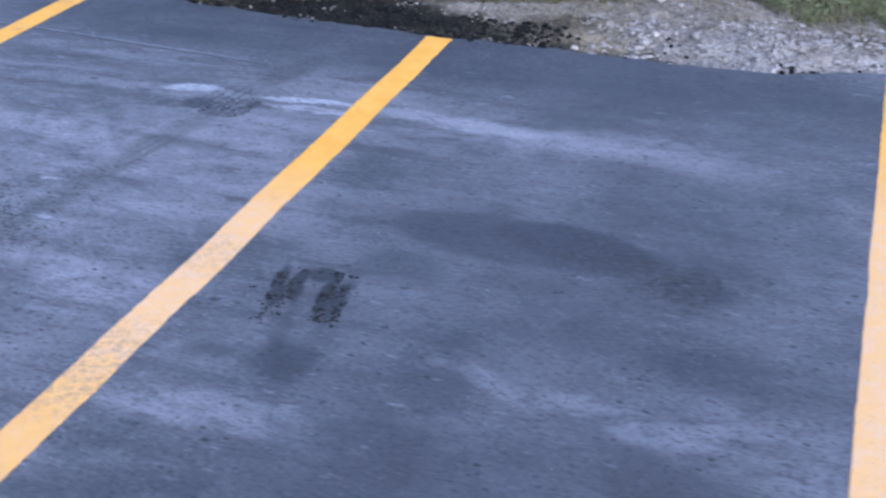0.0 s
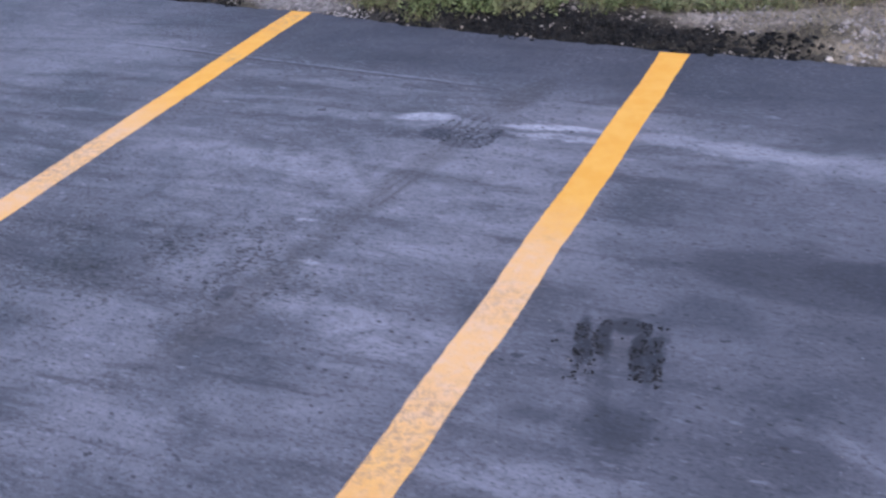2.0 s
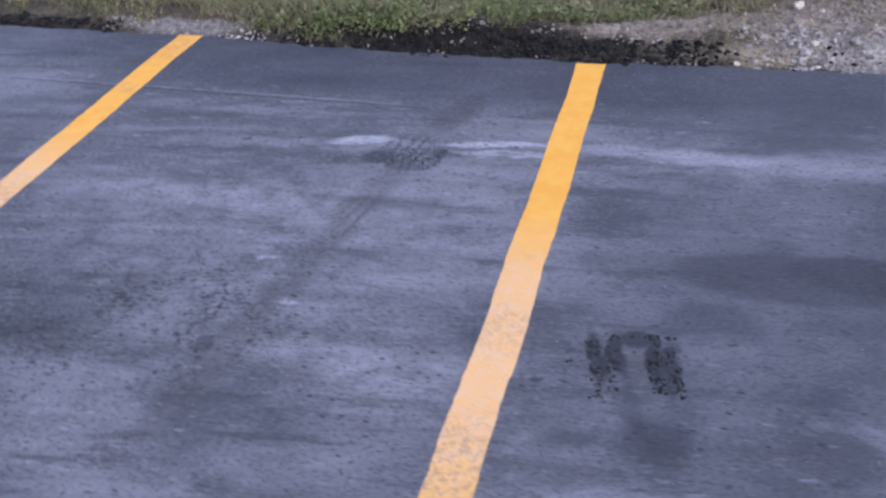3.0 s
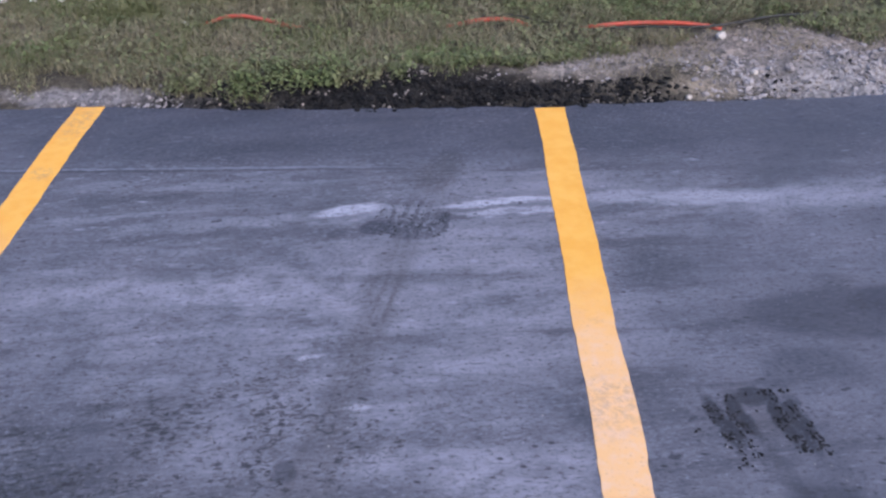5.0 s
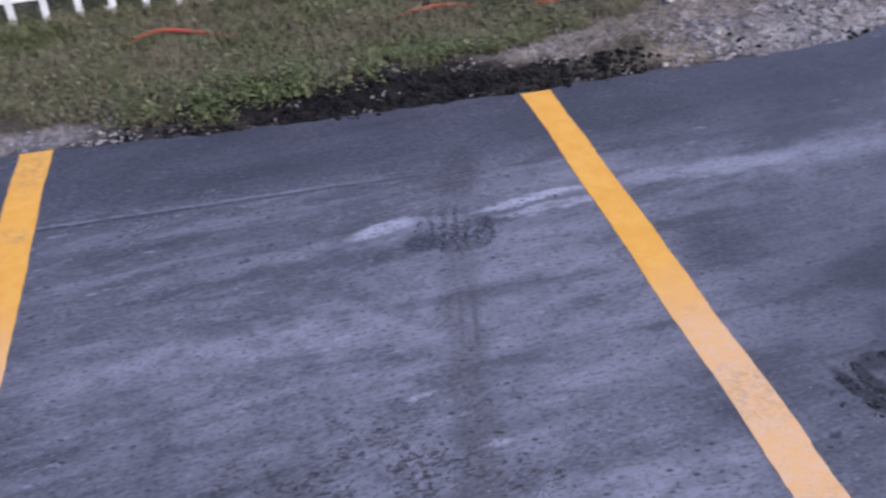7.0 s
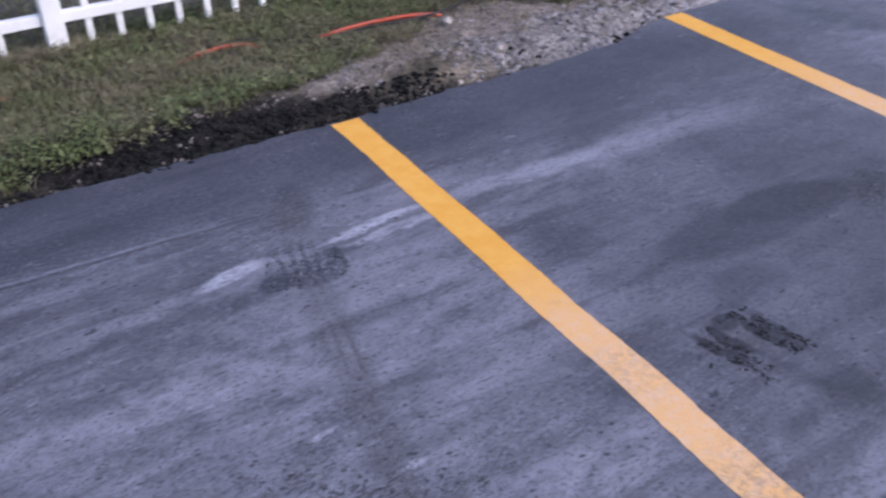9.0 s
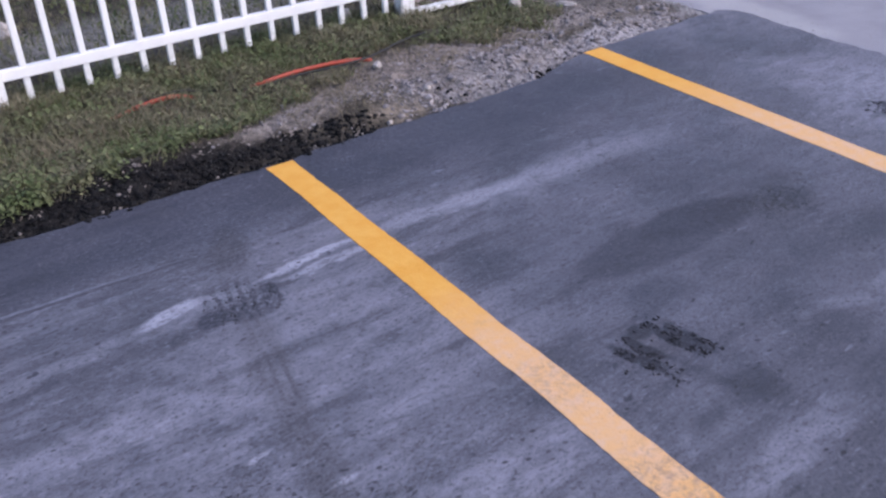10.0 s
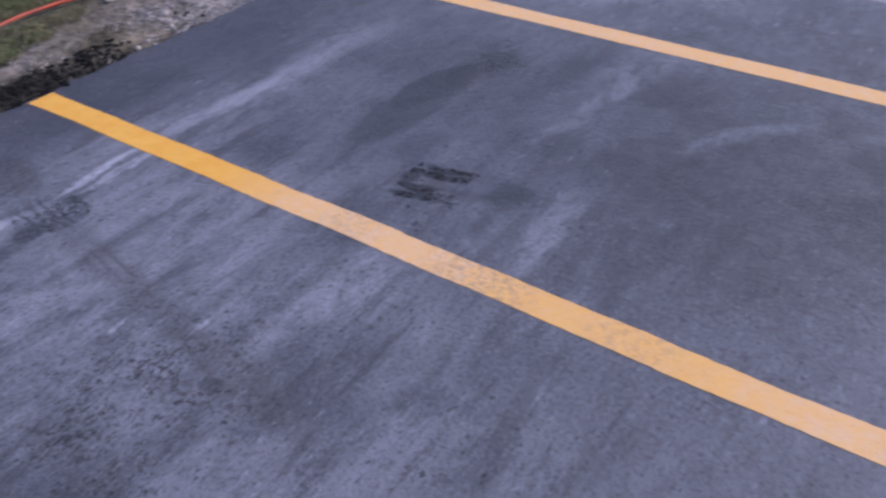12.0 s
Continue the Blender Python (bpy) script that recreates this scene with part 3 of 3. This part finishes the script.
def stones(name, spots, material, label, category):
    """Many small broken stones in one mesh. spots: x, y, z, size."""
    rng = np.random.default_rng(len(spots))
    verts, faces = [], []
    for i, (x, y, z, s) in enumerate(spots):
        shape = ICO_V * rng.uniform(0.62, 1.25, (len(ICO_V), 1)) * rng.uniform(0.6, 1.2, 3) * s
        a = rng.uniform(0, 6.28)
        turn = np.array(((math.cos(a), -math.sin(a), 0), (math.sin(a), math.cos(a), 0), (0, 0, 1)))
        shape = shape @ turn.T * (1, 1, 0.7)
        verts.append(shape + (x, y, z + 0.15 * s))
        faces.append(ICO_F + i * len(ICO_V))
    tagged(sheet_mesh(name, np.concatenate(verts), np.concatenate(faces), material), label, category, kind="stuff")


def scatter(count, x0, x1, low, high, small, large, seed, keep=None):
    """Spots between two lines of y over x0..x1; most of them small."""
    rng = random.Random(seed)
    out = []
    for _ in range(count):
        x = rng.uniform(x0, x1)
        y = slope(x, EDGE) + rng.uniform(low, high)
        if keep and not keep(x, y, rng):
            continue
        out.append((x, y, verge_z(x, y), small + (large - small) * rng.random() ** 3))
    return out


def lumpy(x, y, rng):
    return fbm(x, y, 4.0, 6.0) > rng.uniform(-0.45, 0.25)


def crumbly(x, y, rng):
    return rng.random() < min(1.0, (x + 2.88) / 0.36, (-0.78 - x) / 0.22) and fbm(x, y, 6.0, 16.0) > rng.uniform(-0.7, 0.05)


pale = scatter(3000, -0.91, 0.29, 0, 0.359, 0.002, 0.014, 1, lumpy) + scatter(1300, 0.08, 1.29, -0.016, 0.155, 0.002, 0.013, 2, lumpy)
pale += scatter(700, -3.55, -2.74, 0.02, 0.14, 0.002, 0.011, 3, lumpy) + scatter(700, -1.57, 0.58, 0.12, 0.6, 0.003, 0.014, 4, lumpy) + scatter(260, -0.87, 1.08, 0.016, 0.315, 0.010, 0.024, 46, lumpy)
pale += scatter(450, 0.5, 1.49, 0.077, 1.234, 0.002, 0.011, 6, lumpy)
rng = random.Random(7)
pale += [(1.235 + abs(rng.gauss(0, 0.08)), rng.uniform(1.5, 4.05), -0.024, rng.uniform(0.002, 0.006)) for _ in range(220)]
stones("limestone_gravel", pale, LIMESTONE, "pale crushed limestone gravel along the asphalt edge", "gravel")
def bare(x, y, rng):
    if x < -0.86 and y - slope(x, EDGE) < 0.15 + 0.06 * fbm(x, 0, 5.0, 27.0):
        return False
    return rng.random() > lawn(x, y) * 1.2 and fbm(x, y, 5.0, 26.0) > rng.uniform(-0.6, 0.3)


LAWN = ((-5.62, 0.2), (-3.65, 0.171), (-2.92, 0.13), (-2.64, 0.106), (-2.1, 0.146), (-1.7, 0.177), (-1.35, 0.287), (-0.97, 0.439), (-0.63, 0.561), (-0.38, 0.65), (-0.03, 0.443), (0.22, 0.363), (0.5, 0.424), (0.58, 0.83), (0.71, 1.783))


def lawn(x, y):
    """How thick the grass stands: 0 on bare soil and gravel."""
    inside = y - slope(x, EDGE) - slope(x, LAWN) + 0.14 * fbm(x, y, 4.5, 11.0)
    return max(0.0, min(1.0, inside / 0.10 + 0.15))


clods = scatter(30, -2.74, -0.87, -0.024, 0.098, 0.002, 0.010, 5, lumpy) + scatter(9000, -2.11, 1.08, 0.08, 0.76, 0.002, 0.011, 41, bare) + scatter(1500, 0.58, 1.24, 0.154, 1.235, 0.002, 0.010, 42)
rng = random.Random(77)
for x, d in ((-2.49, 0.018), (-2.33, 0.044), (-1.97, 0.018), (-1.91, 0.088), (-1.59, 0.026), (-1.2, 0.026), (-1.15, 0.044), (-1.02, 0.018), (-0.98, 0.053), (-1.26, 0.15), (-2.24, 0.114), (-2.6, 0.053)):
    for _ in range(9):
        px, py = x + rng.gauss(0, 0.028), slope(x, EDGE) + d + rng.gauss(0, 0.012)
        clods.append((px, py, verge_z(px, py) + 0.004, rng.uniform(0.003, 0.009)))
stones("soil_clods", clods, stone_material("soil_clod", (0.095, 0.083, 0.075), (0.30, 0.265, 0.240)), "brown crumbly clods on the bare verge", "soil")
black = scatter(4000, -2.83, -0.85, -0.024, 0.15, 0.003, 0.015, 8, crumbly) + scatter(110, -0.95, 0.33, -0.016, 0.239, 0.003, 0.015, 9, lumpy)
black += scatter(1500, -4.4, -3.45, -0.025, 0.12, 0.003, 0.014, 10) + scatter(45, -0.12, 0.16, 0, 0.06, 0.004, 0.015, 11)
stones("asphalt_crumbs", black, CRUMB, "black crumbled asphalt lumps at the lawn's edge", "rubble")
rng = random.Random(12)
grit = [(rng.uniform(-4, 1.15), rng.uniform(0.4, 3.7), -0.0005, rng.uniform(0.0010, 0.0026)) for _ in range(420)]
stones("grit", grit, LIMESTONE, "pale grit scattered over the asphalt", "grit")


def rock(x, y, z, sx, sy, sz, seed, label):
    bm = bmesh.new()
    bmesh.ops.create_icosphere(bm, subdivisions=3, radius=1)
    for v in bm.verts:
        k = 1 + 0.35 * noise.noise(v.co * 1.1 + Vector((seed, 0, 0))) + 0.12 * noise.noise(v.co * 3.3 + Vector((0, seed, 0)))
        v.co = Vector((v.co.x * sx * k, v.co.y * sy * k, v.co.z * sz * k))
    ob = part("stone", bm, PALE)
    ob.matrix_world = pose(x, y, z + sz * 0.55, 0, 0, seed * 40)
    tagged(ob, label, "stone")


rock(-0.626, 4.31, verge_z(-0.626, 4.31), 0.023, 0.018, 0.017, 1, "small cream stone beside the orange conduit")
rock(0.412, 4.677, verge_z(0.412, 4.677), 0.040, 0.034, 0.034, 2, "pale rounded stone at the edge of the grass")
rock(0.622, 4.529, verge_z(0.622, 4.529), 0.060, 0.030, 0.018, 3, "flat pale stone lying on bare soil")
rock(-0.577, 3.975, verge_z(-0.577, 3.975), 0.014, 0.012, 0.012, 4, "small pale stone in the gravel")
rock(-0.849, 3.828, verge_z(-0.849, 3.828), 0.013, 0.011, 0.011, 5, "small pale stone among black crumbs")
rock(-1.887, 5.991, verge_z(-1.887, 5.991), 0.075, 0.06, 0.05, 7, "pinkish pale rock in the yard behind the fence")
rock(-1.347, 5.506, verge_z(-1.347, 5.506), 0.035, 0.022, 0.02, 8, "small white rock in the yard behind the fence")
rock(-0.389, 5.053, verge_z(-0.389, 5.053), 0.045, 0.03, 0.035, 10, "pale rock lying behind the fence pickets")


rock(-2.894, 4.911, verge_z(-2.894, 4.911) + 0.02, 0.016, 0.014, 0.014, 11, "small cream stone in the grass by the fence")
rock(-2.884, 4.571, verge_z(-2.884, 4.571) + 0.018, 0.030, 0.008, 0.007, 12, "pale splinter of stone by the orange conduit")


# ---- white picket fence ----
FENCE_Y = 4.93


def fence_post(x, label):
    base = new("fence_post")
    base.location = (x, FENCE_Y, 0)
    bm = bmesh.new()
    box(bm, -0.04, -0.04, -0.06, 0.04, 0.04, 1.10, 0.006)
    part("shaft", bm, VINYL, base)
    bm = bmesh.new()
    box(bm, -0.049, -0.049, 1.098, 0.049, 0.049, 1.12, 0.004)
    top = bmesh.ops.create_cone(bm, segments=4, radius1=0.062, radius2=0.004, depth=0.045, cap_ends=True)["verts"]
    bmesh.ops.rotate(bm, verts=top, cent=(0, 0, 0), matrix=Matrix.Rotation(radians(45), 3, "Z"))
    bmesh.ops.translate(bm, verts=top, vec=(0, 0, 1.142))
    part("cap", bm, VINYL, base)
    tagged(base, label, "fence post", "fence posts")


def picket_fence(x0, x1, first, pitch, count, z0, z1, label):
    """Two rails between posts, with square pickets running through both. z0, z1: underside of the lower rail at its ends."""
    base = new("picket_fence")
    base.location = (x0, FENCE_Y, 0)
    long = x1 - x0
    for lift in (0.0, 0.68):
        bm = bmesh.new()
        box(bm, 0.0, -0.02, lift, long, 0.02, lift + 0.045, 0.004)
        for v in bm.verts:
            v.co.z += z0 + (z1 - z0) * v.co.x / long
        part("rail", bm, VINYL, base)
    bm = bmesh.new()
    box(bm, -0.0138, -0.011, -0.102, 0.0138, 0.011, 0.80, 0.003)
    tip = bmesh.ops.create_cone(bm, segments=4, radius1=0.0225, radius2=0.003, depth=0.03, cap_ends=True)["verts"]
    bmesh.ops.rotate(bm, verts=tip, cent=(0, 0, 0), matrix=Matrix.Rotation(radians(45), 3, "Z"))
    bmesh.ops.translate(bm, verts=tip, vec=(0, 0, 0.815))
    one = part("picket", bm, VINYL, base)
    for i in range(count):
        x = first - x0 + pitch * i
        ob = one if i == 0 else new("picket", one.data)
        ob.parent = base
        ob.matrix_local = pose(x, 0, z0 + (z1 - z0) * x / long, 0, 0.25 * math.sin(i * 2.3), 0)
    tagged(base, label, "fence", "picket fences")


fence_post(-4.19, "white vinyl fence post in long grass")
fence_post(-2.115, "white vinyl fence post standing in the grass")
fence_post(-0.11, "white vinyl end post of the picket fence")
picket_fence(-2.075, -0.15, -1.978, 0.1253, 15, 0.149, 0.152, "white vinyl picket fence panel above the grass")
picket_fence(-4.15, -2.155, -3.965, 0.1365, 13, 0.135, 0.150, "white vinyl picket fence panel above longer grass")


def ground_rail():
    base = new("ground_rail")
    base.location = (-0.06, FENCE_Y, 0)
    bm = bmesh.new()
    box(bm, 0, -0.025, 0.012, 1.3, 0.025, 0.038, 0.005)
    box(bm, 0.02, -0.02, -0.06, 0.06, 0.02, 0.010, 0.004)
    box(bm, 1.20, -0.02, -0.06, 1.24, 0.02, 0.010, 0.004)
    part("sill", bm, VINYL, base)
    bm = bmesh.new()
    box(bm, 0, -0.02, 0.72, 1.3, 0.02, 0.775, 0.004)
    part("upper_rail", bm, VINYL, base)
    tagged(base, "white vinyl rail lying at ground level beside the end post", "fence rail")


ground_rail()
fence_post(1.29, "white vinyl fence post beside the bare soil")
bed = []
rng = random.Random(31)
for _ in range(260):
    x, y = rng.uniform(-0.05, 1.2), rng.uniform(4.96, 5.3)
    bed.append((x, y, verge_z(x, y), rng.uniform(0.012, 0.04)))
stones("rubble", bed, stone_material("brown_rubble", (0.16, 0.12, 0.10), (0.42, 0.37, 0.34)), "brown and grey rubble behind the low white rail", "rubble")


# ---- conduit and cable in the grass ----
def tube(name, points, radius, material, label, category):
    curve = bpy.data.curves.new(name, "CURVE")
    curve.dimensions = "3D"
    curve.bevel_depth, curve.bevel_resolution, curve.resolution_u = radius, 3, 8
    line = curve.splines.new("BEZIER")
    line.bezier_points.add(len(points) - 1)
    for b, p in zip(line.bezier_points, points):
        b.co = p
        b.handle_left_type = b.handle_right_type = "AUTO"
    ob = new(name, curve)
    bpy.context.view_layer.update()
    mesh = bpy.data.meshes.new_from_object(ob.evaluated_get(bpy.context.evaluated_depsgraph_get()))
    bpy.data.objects.remove(ob)
    mesh.materials.clear()
    mesh.materials.append(material)
    for f in mesh.polygons:
        f.use_smooth = True
    tagged(new(name, mesh), label, category)


tube("conduit", [(-3.1, 4.63, -0.01), (-2.86, 4.612, 0.012), (-2.78, 4.625, 0.036), (-2.69, 4.645, 0.050), (-2.56, 4.605, 0.048), (-2.43, 4.562, 0.030), (-2.2, 4.535, 0.0), (-2.0, 4.525, 0.0), (-1.76, 4.515, 0.028), (-1.61, 4.545, 0.046), (-1.46, 4.545, 0.042), (-1.37, 4.53, 0.012), (-1.26, 4.50, 0.002), (-1.14, 4.468, 0.036), (-0.88, 4.466, 0.050), (-0.66, 4.428, 0.046), (-0.60, 4.415, 0.034)], 0.0095, ORANGE, "orange plastic conduit half hidden in the grass", "conduit")
tube("cable", [(-1.66, 4.60, 0.02), (-1.47, 4.585, 0.053), (-1.36, 4.55, 0.04), (-1.17, 4.455, 0.033), (-1.0, 4.435, 0.046), (-0.68, 4.405, 0.052), (-0.55, 4.435, 0.052), (-0.40, 4.505, 0.050), (-0.27, 4.555, 0.042), (-0.14, 4.59, 0.022), (-0.02, 4.62, -0.01)], 0.0050, BLACK, "thin black cable lying along the orange conduit", "cable")


# ---- grass and weeds ----
def pressed(x, y):
    """Where conduit and cable lie on the grass and press it flat."""
    line = slope(x, ((-1.2, 4.46), (-0.68, 4.42), (-0.55, 4.435), (-0.40, 4.505), (-0.27, 4.555), (-0.02, 4.62)))
    return -1.1 < x < 0.0 and line - 0.05 < y < line + 0.02


def sown(count, x0, x1, y0, y1, seed, extra=None):
    rng = random.Random(seed)
    out = []
    for _ in range(count):
        x, y = rng.uniform(x0, x1), rng.uniform(y0, y1)
        d = lawn(x, y)
        if extra:
            d *= extra(x, y)
        if pressed(x, y) or (x > -0.05 and y > 4.68 and rng.random() < 0.7):
            continue
        if rng.random() < d:
            out.append((x, y, verge_z(x, y)))
    return np.array(out)


def blades(name, roots, short, tall, width, lean, material, label, seed):
    """Curved tapered blades, two faces each, in one mesh."""
    rng = np.random.default_rng(seed)
    n = len(roots)
    a = rng.uniform(0, 6.283, n)
    side = np.stack((np.cos(a), np.sin(a), np.zeros(n)), 1)
    b = a + 1.57 + rng.normal(0, 0.5, n)
    way = np.stack((np.cos(b), np.sin(b), np.zeros(n)), 1)
    h = rng.uniform(short, tall, n)[:, None]
    w = (width * rng.uniform(0.6, 1.4, n))[:, None]
    bend = (lean * rng.uniform(0.3, 1.3, n))[:, None]
    up = np.array((0, 0, 1.0))
    mid = roots + up * h * 0.6 + way * h * bend * 0.4
    end = roots + up * h * (1.0 - 0.25 * bend) + way * h * bend * 1.1
    verts = np.stack((roots - side * w, roots + side * w, mid + side * w * 0.8, mid - side * w * 0.8, end + side * w * 0.15, end - side * w * 0.15), 1).reshape(-1, 3)
    k = np.arange(n)[:, None] * 6
    faces = np.concatenate((k + (0, 1, 2, 3), k + (3, 2, 4, 5)))
    tagged(sheet_mesh(name, verts, faces, material), label, "grass", kind="stuff")


def leaves(name, roots, low, high, size, material, label, seed):
    """Small oval leaves held at many tilts, in one mesh."""
    rng = np.random.default_rng(seed)
    n = len(roots)
    a = rng.uniform(0, 6.283, n)
    tip = np.stack((np.cos(a), np.sin(a), rng.normal(0.15, 0.35, n)), 1)
    side = np.stack((-np.sin(a), np.cos(a), rng.normal(0, 0.35, n)), 1)
    s = (size * rng.uniform(0.55, 1.45, n))[:, None]
    heart = roots + np.stack((np.zeros(n), np.zeros(n), rng.uniform(low, high, n)), 1)
    ring = ((-1.0, 0.0), (-0.45, 0.62), (0.35, 0.60), (1.0, 0.0), (0.35, -0.60), (-0.45, -0.62))
    dip = np.array((0, 0, 1.0)) * s * 0.18
    verts = np.stack([heart + tip * s * u + side * s * v + dip * abs(v) * 1.6 for u, v in ring], 1).reshape(-1, 3)
    k = np.arange(n)[:, None] * 6
    faces = np.concatenate((k + (0, 1, 2, 3), k + (0, 3, 4, 5)))
    tagged(sheet_mesh(name, verts, faces, material), label, "weeds", kind="stuff")


def leafy(x, y):
    """Weeds grow in patches, most of them along the lot and by the conduit."""
    near = 0.22 if y < 4.48 else 0.5
    if y - slope(x, EDGE) < 0.48:
        near = 1.0 if x > -2.75 else 0.7
    if x > -1.57:
        near = 0.9
    return max(0.08, min(1.0, near * (0.75 + 1.4 * fbm(x, y, 2.4, 21.0))))


def dry(x, y):
    d = y - slope(x, EDGE)
    k = 0.3 if d < 0.33 else 1.0 if y < 4.56 else 0.6
    return k * max(0.05, min(1.0, 0.45 + 1.3 * fbm(x, y, 2.0, 33.0)))


front = sown(80000, -4.9, 0.9, 3.80, 5.10, 1)
blades("grass", front, 0.018, 0.056, 0.0017, 1.0, BLADE, "uneven dull green grass between asphalt and fence", 1)
blades("dry_grass", sown(44000, -4.9, 0.8, 3.80, 5.10, 2, dry), 0.022, 0.062, 0.0011, 1.1, STRAW, "dry straw-coloured grass among the green", 2)
leaves("weeds", sown(52000, -4.8, 0.8, 3.80, 5.05, 3, leafy), 0.006, 0.052, 0.0068, LEAF, "low broad-leaved weeds in the grass", 3)
blades("yard_grass", sown(15000, -4.8, 0.8, 5.05, 7.8, 4), 0.02, 0.07, 0.0024, 0.9, BLADE, "thin grass in the yard behind the fence", 4)
leaves("yard_weeds", sown(13000, -4.8, 0.8, 5.0, 7.8, 5, leafy), 0.01, 0.06, 0.009, LEAF, "broad-leaved weeds in the yard behind the fence", 5)
rng = random.Random(63)
clumps = [(rng.uniform(-2.83, -1.33), rng.gauss(0.03, 0.018)) for _ in range(40)]
clumps = [(x + rng.gauss(0, 0.022), slope(x, EDGE) + slope(x, LAWN) + d + rng.gauss(0, 0.018)) for x, d in clumps for _ in range(42)]
leaves("edge_weeds", np.array([(x, y, verge_z(x, y)) for x, y in clumps]), 0.006, 0.042, 0.0080, LEAF, "clumps of broad leaves hanging over black crumbs", 8)
rng = random.Random(51)
bits = [(rng.uniform(-1.2, 0.16), rng.uniform(0.14, 0.66)) for _ in range(2600)]
bits = np.array([(x, slope(x, EDGE) + d, verge_z(x, slope(x, EDGE) + d) - 0.002) for x, d in bits if fbm(x, d, 3.0, 61.0) > 0.02])
blades("straw", bits, 0.012, 0.045, 0.0011, 1.8, STRAW, "dead straw lying on bare gravelly soil", 7)
tufts = [(-2.811, 4.884), (-2.681, 4.878), (-2.577, 4.888), (-2.466, 4.868), (-2.336, 4.869), (-2.251, 4.842), (-3.215, 4.761), (-3.142, 4.788), (-3.287, 4.742), (-3.071, 4.8), (-2.123, 4.821), (-2.182, 4.868), (-2.037, 4.847), (-3.029, 4.88), (-0.15, 4.762), (-0.564, 4.797)]
rng = random.Random(44)
spots = np.array([(x + rng.gauss(0, 0.05), y + rng.gauss(0, 0.04), 0.01) for x, y in tufts for _ in range(130)])
blades("tall_grass", spots, 0.05, 0.11, 0.0024, 0.8, BLADE, "taller grass tufts at the foot of the fence", 6)
